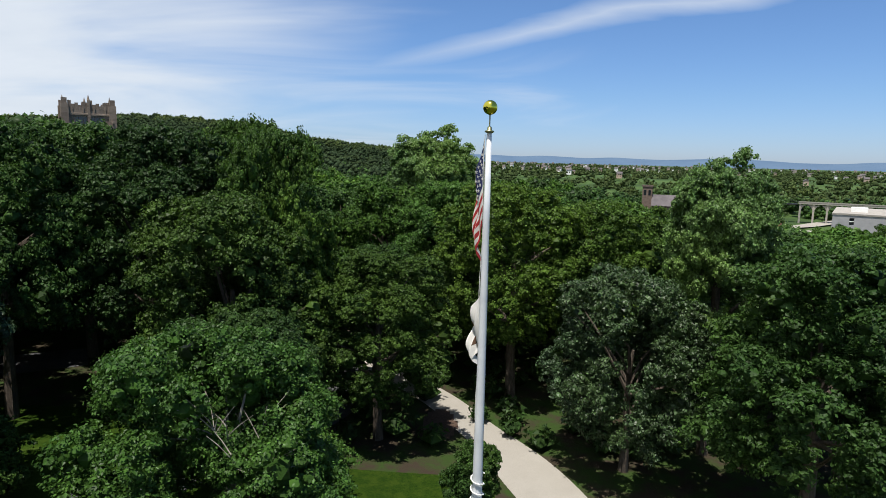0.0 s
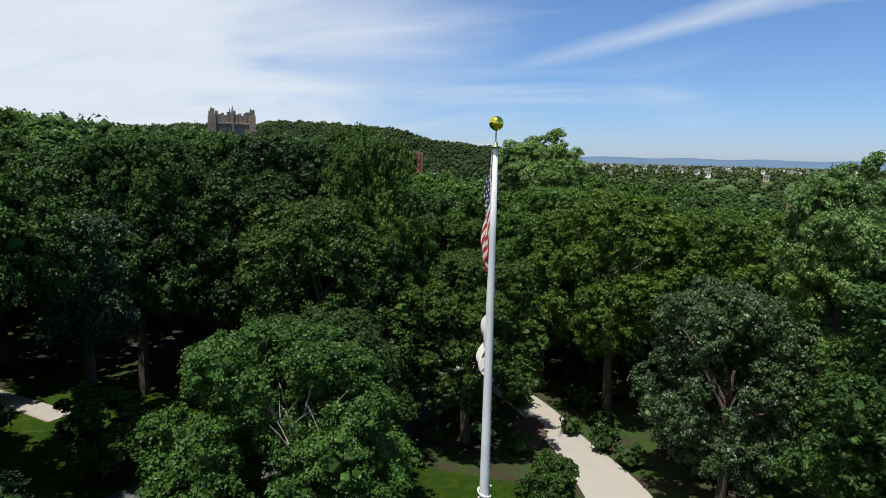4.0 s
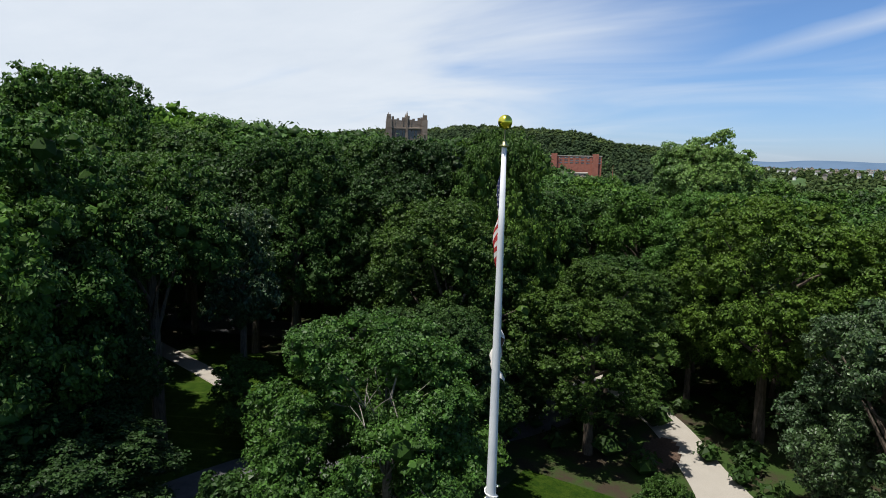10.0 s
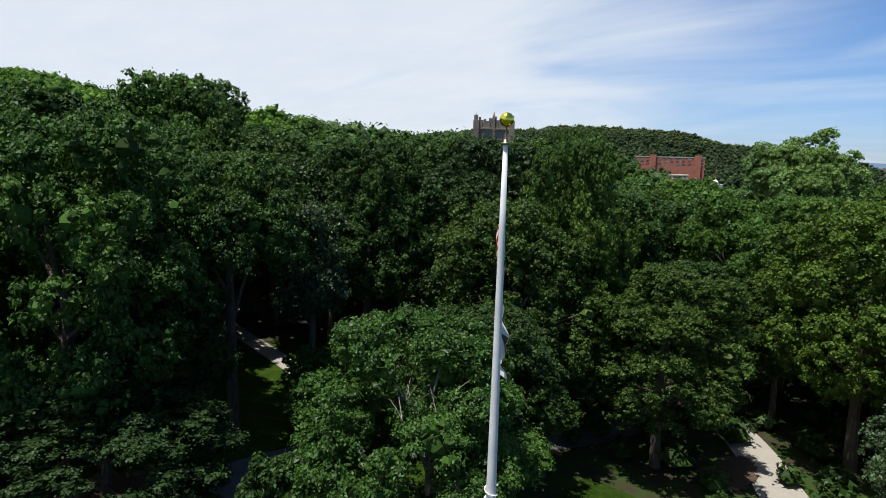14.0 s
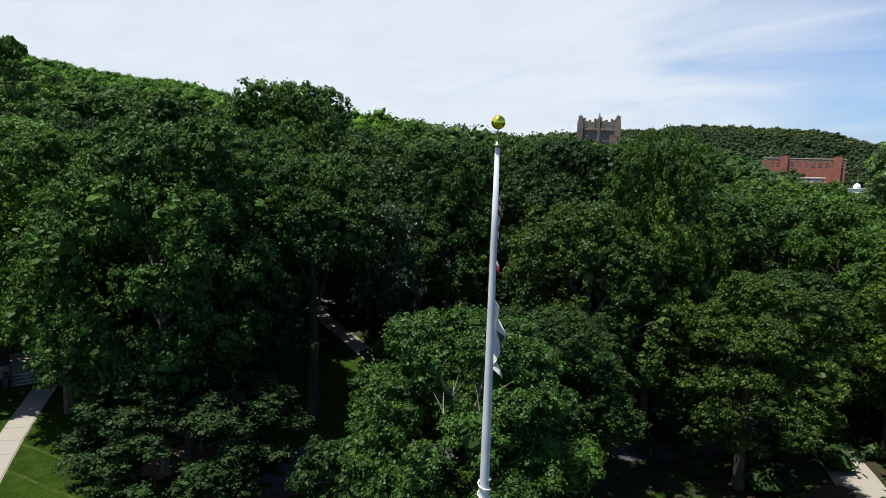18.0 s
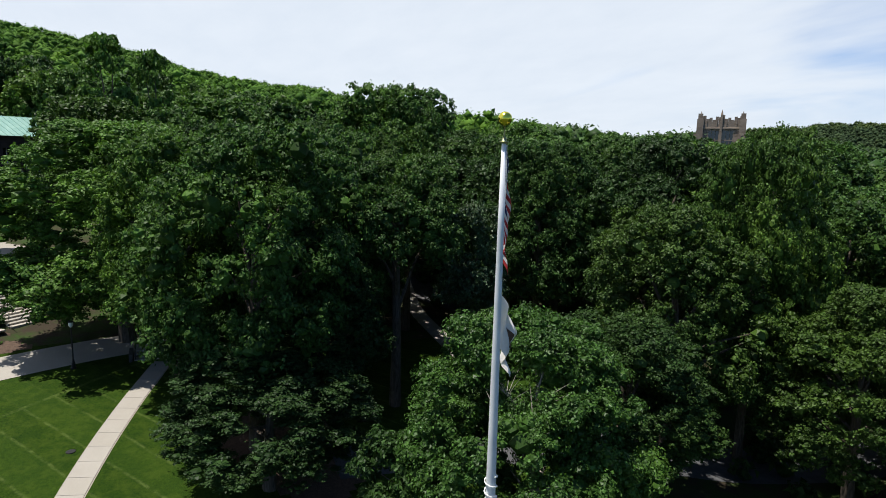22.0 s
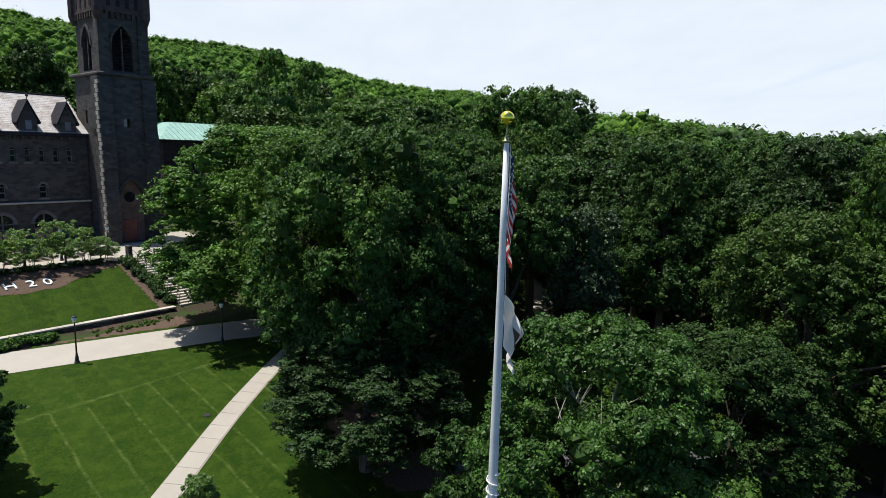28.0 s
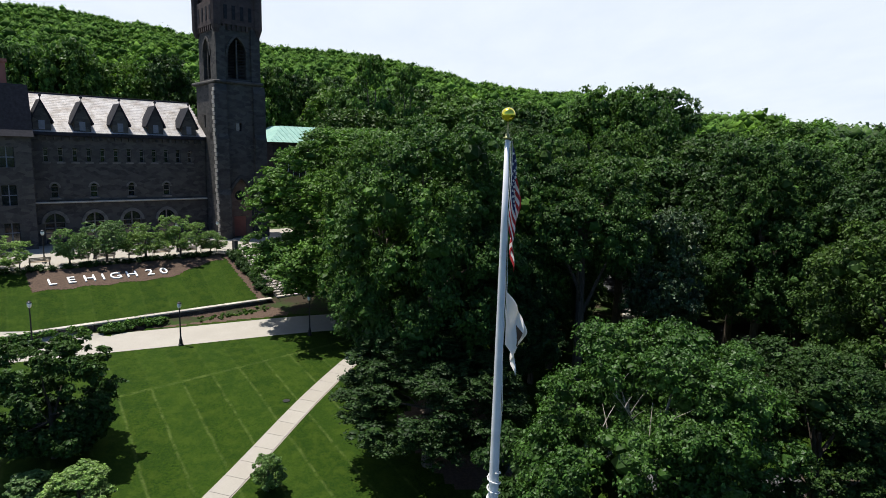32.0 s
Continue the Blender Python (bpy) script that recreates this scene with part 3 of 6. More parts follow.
def leaves_mesh(name, centres, radii, heads, each, size, material, squash=0.8, ruffle=0.55, knob=0.62, cores=None, core_radii=None, fine=False, droop=0.6, soft=False):
    """Tufts of leaves: on every tuft so many blades laid over its outer side like shingles, tips down, over a knotty heart."""
    n = len(centres)
    who = np.repeat(np.arange(n), each)
    count = len(who)
    d = unit(unit(rng.normal(size=(count, 3))) + unit(heads)[who] * 0.75 + (0, 0, 0.30))
    rad = radii[who] * np.where(rng.uniform(size=count) < 0.86, rng.uniform(0.72, 1.15, count), rng.uniform(0.5, 1.6, count))
    p = centres[who] + d * rad[:, None] * (1, 1, squash)
    nrm = unit(d * 0.8 + (0, 0, 0.32) + rng.normal(size=(count, 3)) * ruffle)
    t = rng.normal(size=(count, 3)) * 0.55 + d * (1, 1, 0.2) * 0.5 + (0, 0, -droop)
    t = unit(t - nrm * np.sum(t * nrm, axis=1, keepdims=True))
    b = np.cross(nrm, t)
    s = size * rng.uniform(0.6, 1.4, count)[:, None]
    if fine:
        v = np.stack([p - t * s * 0.42, p + b * s * 0.33 + t * s * 0.02, p + t * s * 0.62 - nrm * s * 0.14, p - b * s * 0.33 + t * s * 0.02], 1)
    else:
        v = np.stack([p - t * s * 0.42 + b * s * 0.40, p - t * s * 0.42 - b * s * 0.40, p + t * s * 0.66 - nrm * s * 0.12], 1)
    sides = v.shape[1]
    verts = [v.reshape(-1, 3)]
    loops, sizes = [np.arange(count * sides)], [np.full(count, sides)]
    base = count * sides
    hearts = [(centres, radii * knob, (ICO_V, ICO_F) if fine else (OCT_V, OCT_F))]
    if cores is not None:
        hearts.append((cores, core_radii, (ICO_V, ICO_F)))
    for at, r_, (hv, hf) in hearts:
        k_ = len(at)
        lump = hv[None] * rng.uniform(0.78, 1.18, (k_, len(hv), 1)) * r_[:, None, None] * (1, 1, squash)
        verts.append((at[:, None] + lump).reshape(-1, 3))
        loops.append((hf[None] + (base + len(hv) * np.arange(k_))[:, None, None]).ravel())
        sizes.append(np.full(k_ * len(hf), 3))
        base += k_ * len(hv)
    v, loops, sizes = np.concatenate(verts), np.concatenate(loops), np.concatenate(sizes)
    me = bpy.data.meshes.new(name)
    me.vertices.add(len(v))
    me.vertices.foreach_set("co", v.astype(np.float32).ravel())
    me.loops.add(len(loops))
    me.loops.foreach_set("vertex_index", loops.astype(np.int32))
    me.polygons.add(len(sizes))
    me.polygons.foreach_set("loop_start", np.concatenate([[0], np.cumsum(sizes)[:-1]]).astype(np.int32))
    me.polygons.foreach_set("use_smooth", np.full(len(sizes), soft))
    me.materials.append(material)
    me.update()
    me.validate()
    return me


def crown_clumps(n, low, rz_up, lumps, hollow=0.5, block=0.92, under=-1.0, crest=94):
    """Centres of the lobes of a crown one metre in radius, with its widest part at height 0."""
    lob = rng.normal(size=(lumps, 3))
    lob /= np.linalg.norm(lob, axis=1, keepdims=True)
    i = np.arange(n) + 0.5
    up = 1 - (1 - under) * i / n
    turn = i * 2.39996 + rng.uniform(0, 6.28)
    flat = np.sqrt(1 - up * up)
    d = np.stack([flat * np.cos(turn), flat * np.sin(turn), up], 1) + rng.normal(size=(n, 3)) * 0.16
    d /= np.linalg.norm(d, axis=1, keepdims=True)
    near = np.max(d @ lob.T, axis=1)
    r = 0.60 + 0.32 * np.clip((near - 0.5) / 0.5, 0, 1)
    r = r * np.where(rng.uniform(size=n) < 0.8, rng.uniform(0.88, 1.08, n), rng.uniform(hollow, 0.85, n))
    c = d * r[:, None]
    full = np.sign(c[:, 2]) * np.abs(c[:, 2]) ** block
    c[:, 2] = np.where(full > 0, full * rz_up, full * low)
    # no single lobe stands up above the dome
    c[:, 2] = np.minimum(c[:, 2], np.percentile(c[:, 2], crest))
    return c


def tufts(lobes, radii, mid, each, low=0.20, high=0.40):
    """Smaller tufts over the outer and upper side of every lobe."""
    n = len(lobes)
    who = np.repeat(np.arange(n), each)
    outw = unit(lobes - mid)
    d = unit(rng.normal(size=(len(who), 3)) + outw[who] * 0.9 + (0, 0, 0.65))
    c = lobes[who] + d * radii[who][:, None] * (1, 1, 0.8) * rng.uniform(0.74, 1.0, (len(who), 1))
    return c, radii[who] * rng.uniform(low, high, len(who)), d


def trunk_mesh(name, base, wide, tops, radius, material, twigs=()):
    bm = bmesh.new()
    lean = [Vector((0, 0, base)), Vector((0.02 * wide, 0.01 * wide, base * 0.6)), Vector((0.0, 0.03 * wide, -0.1 * wide)), Vector((0.03 * wide, 0, 0.25 * wide))]
    tube(bm, lean, [radius * 1.35, radius, radius * 0.75, radius * 0.4], 8)
    for c in tops:
        c = Vector(c)
        z0 = base * random.uniform(0.15, 0.5) if c.z < 0.2 * wide else random.uniform(-0.25, 0.1) * wide
        a = Vector((0, 0.01 * wide, z0))
        mid = a.lerp(c, 0.5) + Vector((random.uniform(-0.06, 0.06), random.uniform(-0.06, 0.06), 0.05)) * wide
        tube(bm, [a, mid, c], [radius * 0.5, radius * 0.28, radius * 0.09], 5)
    for c in twigs:
        c = Vector(c)
        a = Vector((0, 0, random.uniform(-0.35, -0.05) * wide))
        mid = a.lerp(c, 0.55) + Vector((random.uniform(-0.1, 0.1), random.uniform(-0.1, 0.1), 0.06)) * wide
        tube(bm, [a, mid, c], [0.05, 0.028, 0.012], 5)
        for _ in range(7):
            u = random.uniform(-0.2, 0.95)
            p = mid.lerp(c, u)
            q = p + Vector((random.uniform(-0.2, 0.2), random.uniform(-0.2, 0.2), random.uniform(0.02, 0.2))) * wide
            tube(bm, [p, p.lerp(q, 0.5) + Vector((0, 0, 0.05)), q], [0.022, 0.016, 0.008], 4)
    me = bpy.data.meshes.new(name)
    bm.to_mesh(me)
    bm.free()
    me.materials.append(material)
    return me


def tree_kind(key, wide, height, leaf, blades, n, lobe, leaf_kind, belly=0.42, skirt=0.10, lumps=12, hollow=0.5, bark=None, limbs=9, each=9, block=0.92, core=0.60, peaks=(), open_side=None, under=-1.0, fine=False, knob=0.52):
    """Meshes of one kind of tree: wide is its crown's radius, belly and skirt the heights of its widest and lowest parts."""
    c = crown_clumps(n, (belly - skirt) * height / wide, (1 - belly) * height / wide, lumps, hollow, block, under) * wide
    if peaks:
        # a crown of several leaders, each its own smaller egg
        c = np.concatenate([crown_clumps(int(n * q), (belly - skirt) * height / wide, up * (1 - belly) * height / wide, lumps, hollow, block, crest=100) * wide * q ** 0.5 + (dx * wide, dy * wide, 0) for dx, dy, up, q in peaks])
    twigs = []
    if open_side:
        # a thin place in the crown, where the bare branches show
        bare = (c / np.linalg.norm(c, axis=1, keepdims=True)) @ np.array(Vector(open_side).normalized()) > 0.90
        twigs = list(c[bare] * 0.86)
        c[bare] *= 0.42
    n = len(c)
    rad = lobe * rng.uniform(0.7, 1.25, n)
    mid = np.array((0, 0, -0.2 * wide))
    tc_, tr_, td_ = tufts(c, rad, mid, each)
    top = float((tc_[:, 2] + tr_ * 0.6).max())
    shift = height - top
    # leaves of the inner branches, all round every lobe
    inner = np.repeat(np.arange(n), 6)
    di_ = unit(rng.normal(size=(len(inner), 3)) - (0, 0, 0.15))
    tc_ = np.concatenate([tc_, c[inner] + di_ * rad[inner][:, None] * 0.52])
    tr_, td_ = np.concatenate([tr_, rad[inner] * 0.38]), np.concatenate([td_, di_])
    me = leaves_mesh("crown_" + key, tc_, tr_, td_, blades, leaf, LEAF[leaf_kind], knob=knob, cores=c, core_radii=rad * core * 0.62, fine=fine)
    picks = c[rng.choice(n, min(limbs, n), replace=False)] * 0.92
    tk = trunk_mesh("trunk_" + key, -shift, wide, picks, 0.020 * height, bark or BARK, twigs)
    return {"crown": me, "trunk": tk, "shift": shift, "height": height, "wide": wide}


def plant(kind, x, y, top, wide, label, name="tree", spin=None, group="", lift=0.0):
    """Stands a tree of that kind at x, y with its top at that height and its crown of that radius."""
    z = ground_z(x, y) - 0.05
    h = top - z
    sc = Vector((wide / kind["wide"], wide / kind["wide"], h / kind["height"]))
    m = Matrix.LocRotScale((x, y, z), Euler((0, 0, random.uniform(0, 6.28) if spin is None else spin)), sc)
    root = thing(name, m, label, "tree" if name != "shrub" else "shrub", group)
    up = Matrix.Translation((0, 0, kind["shift"]))
    piece("trunk", kind["trunk"], root, up)
    piece("crown", kind["crown"], root, up)
    return root


TWIN = ((0.34, 0.10, 1.0, 0.42), (-0.30, -0.06, 0.93, 0.36), (0.02, -0.1, 0.42, 0.95))
KIND = {
    "maple": tree_kind("maple", 5.4, 13.0, 0.135, 40, 130, 1.2, "maple", 0.42, 0.05, 16, 0.5, PALE_BARK, 12, 16, open_side=(0.22, -0.60, 0.72), fine=True),
    "beech": tree_kind("beech", 6.8, 19.5, 0.195, 22, 150, 1.35, "dark", 0.42, 0.08, 12, each=11, under=-0.8, fine=True),
    "linden": tree_kind("linden", 6.4, 14.0, 0.17, 20, 150, 1.1, "silver", 0.42, 0.06, 14, each=15, under=-0.8, fine=True),
    "oak": tree_kind("oak", 6.5, 18.0, 0.195, 22, 140, 1.35, "green", 0.50, 0.22, 14, each=11, under=-0.8, fine=True),
    "elm": tree_kind("elm", 6.5, 18.0, 0.19, 23, 190, 1.3, "light", 0.27, 0.02, 14, each=13, core=0.55, under=-0.8, fine=True),
    "locust": tree_kind("locust", 6.4, 18.0, 0.185, 22, 140, 1.25, "yellow", 0.50, 0.20, 14, each=11, under=-0.8, fine=True),
    "tulip": tree_kind("tulip", 5.0, 22.0, 0.18, 26, 120, 1.05, "tulip", 0.66, 0.22, 11, each=14, block=1.0, peaks=TWIN, fine=True, core=0.5),
    "ash": tree_kind("ash", 6.5, 18.0, 0.195, 22, 140, 1.35, "bright", 0.48, 0.20, 14, each=11, under=-0.8, fine=True),
    "high": tree_kind("high", 5.0, 18.0, 0.195, 22, 70, 1.3, "green", 0.70, 0.52, 12, each=11, under=-0.4, fine=True),
    "poplar": tree_kind("poplar", 3.0, 15.0, 0.30, 14, 60, 0.9, "light", 0.40, 0.10, 9, each=10, block=1.3, core=0.4),
    "slim": tree_kind("slim", 3.0, 15.0, 0.21, 16, 60, 0.9, "silver", 0.62, 0.40, 9, each=9, block=1.0, fine=True),
    "wood_a": tree_kind("wood_a", 6.0, 18.0, 0.28, 13, 80, 1.5, "green", 0.50, 0.14, 12, each=10, under=-0.45),
    "wood_b": tree_kind("wood_b", 6.0, 18.0, 0.28, 13, 80, 1.5, "dark", 0.50, 0.14, 12, each=10, under=-0.45),
    "wood_c": tree_kind("wood_c", 6.0, 18.0, 0.28, 13, 80, 1.5, "bright", 0.50, 0.14, 12, each=10, under=-0.45),
    "back_a": tree_kind("back_a", 6.0, 18.0, 0.40, 8, 62, 1.6, "bright", 0.60, 0.36, 12, each=9, limbs=5, under=-0.3, knob=0.72),
    "back_b": tree_kind("back_b", 6.0, 18.0, 0.40, 8, 62, 1.6, "green", 0.60, 0.36, 12, each=9, limbs=5, under=-0.3, knob=0.72),
    "back_c": tree_kind("back_c", 6.0, 18.0, 0.40, 8, 62, 1.6, "light", 0.60, 0.36, 12, each=9, limbs=5, under=-0.3, knob=0.72),
    "yew": tree_kind("yew", 2.9, 6.5, 0.17, 26, 110, 0.55, "green", 0.24, -0.06, 20, 0.35, each=10, fine=True, block=1.0),
    "small": tree_kind("small", 2.0, 5.0, 0.15, 24, 50, 0.55, "green", 0.45, 0.08, 8, fine=True),
    "sapling": tree_kind("sapling", 2.0, 5.0, 0.15, 22, 50, 0.5, "tulip", 0.45, 0.06, 8, fine=True),
    "plum": tree_kind("plum", 2.2, 4.6, 0.15, 11, 40, 0.55, "tulip", 0.36, 0.10, 10, limbs=9, core=0.3, block=1.05, fine=True),
}

# the trees that stand nearest, one by one
NEAREST = [
    ("maple", -8.7, 8.6, 15.8, 5.3, "round bright green maple with bare grey branches showing through"),
    ("small", -11.6, 4.2, 10.3, 2.6, "small leafy tree with rusty tips beside the maple"),
    ("linden", 11.6, 26.2, 15.4, 5.7, "broad grey-green linden over the concrete drive"),
    ("oak", 18.6, 17.6, 18.4, 6.6, "dense deep green oak beside the drive"),
    ("oak", 25.5, 25.0, 17.4, 6.5, "dense deep green oak beside the drive"),
    ("tulip", 18.2, 29.2, 23.5, 3.8, "tall pale green tulip tree rising above its neighbours"),
    ("locust", 5.2, 38.5, 20.4, 6.4, "yellow-green locust tree in full leaf"),
    ("locust", 13.0, 40.0, 19.0, 6.0, "yellow-green locust tree in full leaf"),
    ("elm", -1.0, 48.5, 20.2, 5.5, "bright pale-leaved linden tree"),
    ("tulip", -2.6, 58.0, 26.2, 5.0, "tall pale green tulip tree rising above its neighbours"),
    ("ash", -24.5, 0.5, 24.2, 6.0, "dark drooping beech with branches near the lawn"),
    ("elm", -44.8, -4.9, 24.6, 9.3, "light green oak hanging over the steps and road"),
    ("ash", -34.0, -2.4, 23.6, 5.4, "tall shady oak at the edge of the lawn"),
    ("beech", -14.0, 24.0, 20.0, 5.6, "deep green beech in a dense stand"),
    ("beech", -22.0, 31.0, 24.3, 6.2, "deep green beech in a dense stand"),
    ("oak", -18.0, 39.5, 25.4, 5.2, "deep green oak in a dense stand"),
    ("oak", -31.0, 38.0, 24.8, 6.2, "deep green oak in a dense stand"),
    ("slim", -25.0, 16.0, 19.3, 2.4, "slim pale green young tree standing by the footpath"),
    ("beech", -20.4, 0.2, 12.4, 5.4, "low dark tree with branches sweeping the ground"),
    ("beech", -11.0, 16.8, 14.6, 4.6, "deep green tree close behind the maple"),
    ("ash", -29.0, 5.5, 24.0, 5.2, "tall shady oak at the edge of the lawn"),
    ("beech", -37.0, 8.0, 25.0, 4.6, "dark shady beech between lawn and footpath"),
    ("beech", -25.0, 4.6, 18.0, 4.2, "dark shady beech between lawn and footpath"),
    ("oak", -29.0, 25.2, 24.0, 5.6, "tall dark-trunked oak behind the footpath"),
    ("oak", -6.8, 39.2, 15.0, 4.4, "deep green oak closing the view beside the drive"),
    ("locust", -0.6, 43.6, 14.0, 4.2, "yellow-green tree closing the end of the drive"),
    ("beech", -5.4, 29.6, 15.8, 5.2, "dark beech over the lawn beside the drive"),
    ("small", -23.5, 14.8, 9.6, 2.3, "dusty green small tree under taller ones"),
    ("high", -27.0, 11.0, 22.5, 4.6, "tall oak with a high crown over the shaded lawn"),
    ("beech", -31.6, 9.0, 21.0, 3.2, "slender dark tree between lawn and footpath"),
    ("beech", -35.0, 11.4, 19.5, 3.9, "slender dark tree between lawn and footpath"),
    ("oak", -12.8, 30.3, 24.2, 4.5, "tall deep green oak above its neighbours"),
    ("wood_c", -65.5, 31.5, 31.6, 7.0, "tall pale green tree standing out on the skyline"),
    ("wood_c", -63.0, 24.5, 31.0, 6.2, "tall pale green tree standing out on the skyline"),
    ("wood_c", -84.0, 62.8, 29.0, 5.6, "tall pale green tree standing out on the skyline"),
    ("wood_c", -59.5, 30.0, 29.6, 5.0, "tall pale green tree standing out on the skyline"),
    ("poplar", -72.5, -4.0, 35.2, 3.2, "slim tall tree spiking above the woods"),
    ("poplar", -74.5, 1.0, 34.2, 2.6, "slim tall tree spiking above the woods"),
    ("yew", -20.8, -20.6, 12.0, 3.4, "low dark bushy tree on the open lawn"),
]
for kind, x, y, top, wide, label in NEAREST:
    plant(KIND[kind], x, y, top, wide, label, spin=0.0 if kind in ("maple", "tulip") else None)
plant(KIND["small"], 1.0, 19.5, 6.5, 1.6, "small pale green tree beside the drive")

PLACED = [(x, y, w) for _, x, y, _, w, _ in NEAREST]


def canopy(b, r):
    """Height of the wood's tops at a bearing and distance."""
    far = float(np.interp(b, (-60, -26, -17, -12, 2, 14, 19.5, 22, 30, 45, 56, 64, 75, 95, 120), (-5.5, -5.2, -4.5, -2.8, -1.6, -2.0, -1.3, 1.7, 1.1, 1.8, 2.2, 3.6, 4.5, 6.6, 8.0)))
    near_top = float(np.interp(b, (-60, -26, -17, -10, 0, 30, 120), (15.0, 15.0, 16.5, 18.6, 19.5, 20.5, 24.5)))
    return near_top + (22.5 + 100 * math.tan(radians(far)) - near_top) * smooth01(36, 100, r) + max(0.0, r - 100) * math.tan(radians(far))


def wood_ok(x, y):
    r, b = math.hypot(x, y), math.degrees(math.atan2(-x, y))
    s, m = hall_sm(x, y)
    if -8 < s < 75 and -34 < m < 26:
        return False
    if -24 < s <= -8 and -26 < m < 8:
        return False
    if not -50 < b < 128:
        return False
    if r < 40 and b > 66:
        return False
    if x < -12 and x > -38 and y < 26 and r < 46:
        return False
    for line, w in ((ROAD, 5), (PATH_A, 2.2), (DRIVE, 4.0), (PARK_ROAD, 2.2), (NORTH_ROAD, 0.6)):
        for px, py in line:
            if math.hypot(px - x, py - y) < w + 1.0:
                return False
    if abs(x + 68) < 9 and abs(y - 103) < 9:
        return False
    return True


def scatter():
    spots, tries = list(PLACED), 0
    out = []
    while tries < 16000 and len(out) < 262:
        tries += 1
        b = random.uniform(-46, 126)
        r = math.sqrt(random.uniform(30 ** 2, 112 ** 2))
        x, y = -r * math.sin(radians(b)), r * math.cos(radians(b))
        if not wood_ok(x, y):
            continue
        w = random.uniform(4.6, 6.6)
        if any((x - px) ** 2 + (y - py) ** 2 < (0.62 * (w + pw)) ** 2 for px, py, pw in spots):
            continue
        spots.append((x, y, w))
        out.append((x, y, w, r, b))
    return out


SPOTS = scatter()
for x, y, w, r, b in SPOTS:
    top = canopy(b, r) + random.uniform(-1.6, 1.6)
    g = ground_z(x, y)
    top = max(top, g + 9.0)
    if top - g > 27:
        top = g + 27
    if r > 68:
        key = random.choice(("back_a", "back_a", "back_b", "back_c"))
    elif b < 12 and r > 36:
        key = random.choice(("wood_c", "wood_c", "wood_a"))
    else:
        key = random.choice(("wood_a", "wood_c", "wood_a", "wood_c", "wood_b")) if r > 44 else random.choice(("oak", "ash", "oak"))
    plant(KIND[key], x, y, top, w, "leafy broadleaf tree in a dense wood", group="wood round the park")


def woods(name, spots, leaf_kind, label, tuft, blades, size):
    """Many far crowns as one mesh: each a dome of leafy tufts."""
    c, r, d, hc, hr = [], [], [], [], []
    for x, y, w, h in spots:
        z = ground_z(x, y) + h - w * 0.62
        hc.append((x, y, z - w * 0.1))
        hr.append(w * 0.55)
        for i in range(tuft):
            up = 1 - 1.25 * (i + 0.5) / tuft
            a, f = i * 2.39996 + x, math.sqrt(max(0.0, 1 - up * up))
            q = w * random.uniform(0.52, 0.82)
            way = (f * math.cos(a), f * math.sin(a), up)
            c.append((x + q * way[0], y + q * way[1], z + q * way[2] * 0.8))
            r.append(w * random.uniform(0.24, 0.40))
            d.append(way)
    me = leaves_mesh(name, np.array(c), np.array(r), np.array(d), blades, size, LEAF[leaf_kind], 0.8, 0.30, 0.80, np.array(hc), np.array(hr), soft=True)
    return tagged(new(name, me), label, "woods", kind="stuff")


def hill_spots(n, b0, b1, r0, r1, hmin, hmax):
    """Spots for crowns that don't stand in one another."""
    out, cells, tries = [], {}, 0
    while len(out) < n and tries < n * 12:
        tries += 1
        b, r = random.uniform(b0, b1), r0 + (r1 - r0) * random.random() ** 1.15
        x, y = -r * math.sin(radians(b)), r * math.cos(radians(b))
        s, m = hall_sm(x, y)
        if -30 < s < 80 and -36 < m < 26:
            continue
        if town_clear(x, y) or abs(x + 68) < 8 and abs(y - 103) < 8:
            continue
        w = random.uniform(4.2, 7.6) * (1 + r / 1500)
        key = (int(x // 8), int(y // 8))
        if any((x - px) ** 2 + (y - py) ** 2 < (0.46 * (w + pw)) ** 2 for i in (-1, 0, 1) for j in (-1, 0, 1) for px, py, pw in cells.get((key[0] + i, key[1] + j), ())):
            continue
        cells.setdefault(key, []).append((x, y, w))
        out.append((x, y, w, random.uniform(hmin, hmax)))
    return out


def town_clear(x, y):
    """Ground kept open round the buildings of the town and the slope below the red block."""
    if -154 < x < -104 and 372 < y < 402:
        return True
    if 60 < x < 95 and 190 < y < 222:
        return True
    if math.hypot(x - 158, y - 206) < 34 or math.hypot(x - 150, y - 262) < 22 or math.hypot(x - 190, y - 300) < 16:
        return True
    r, b = math.hypot(x, y), math.degrees(math.atan2(x, y))
    if 25 < b < 37 and 215 < r < 520 and (int(r / 26) + int(b / 1.6)) % 3:
        return True
    u = (x - 262) * 0.853 - (y - 458) * 0.522
    v = (x - 262) * 0.522 + (y - 458) * 0.853
    return -20 < u < 110 and -170 < v < 14


def mixed(spots, share):
    random.shuffle(spots)
    k_ = int(len(spots) * share)
    return spots[:k_], spots[k_:]


pale, deep = mixed(hill_spots(3300, 50, 130, 104, 640, 11, 20), 0.6)
woods("hill_woods", deep, "hill", "dense green woods covering the hillside", 13, 10, 0.85)
woods("hill_woods_light", pale, "hill", "paler green trees among the hillside woods", 13, 10, 0.85)
woods("ridge_woods", hill_spots(480, 17, 52, 104, 460, 12, 18), "green", "green woods on the nearer ridge", 14, 8, 0.9)
# far ridge, crest and plain take the leaf tone with haze painted in
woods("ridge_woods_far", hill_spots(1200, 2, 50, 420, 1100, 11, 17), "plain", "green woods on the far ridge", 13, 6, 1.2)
pale, deep = mixed(hill_spots(1000, -48, 17, 104, 620, 8, 14), 0.4)
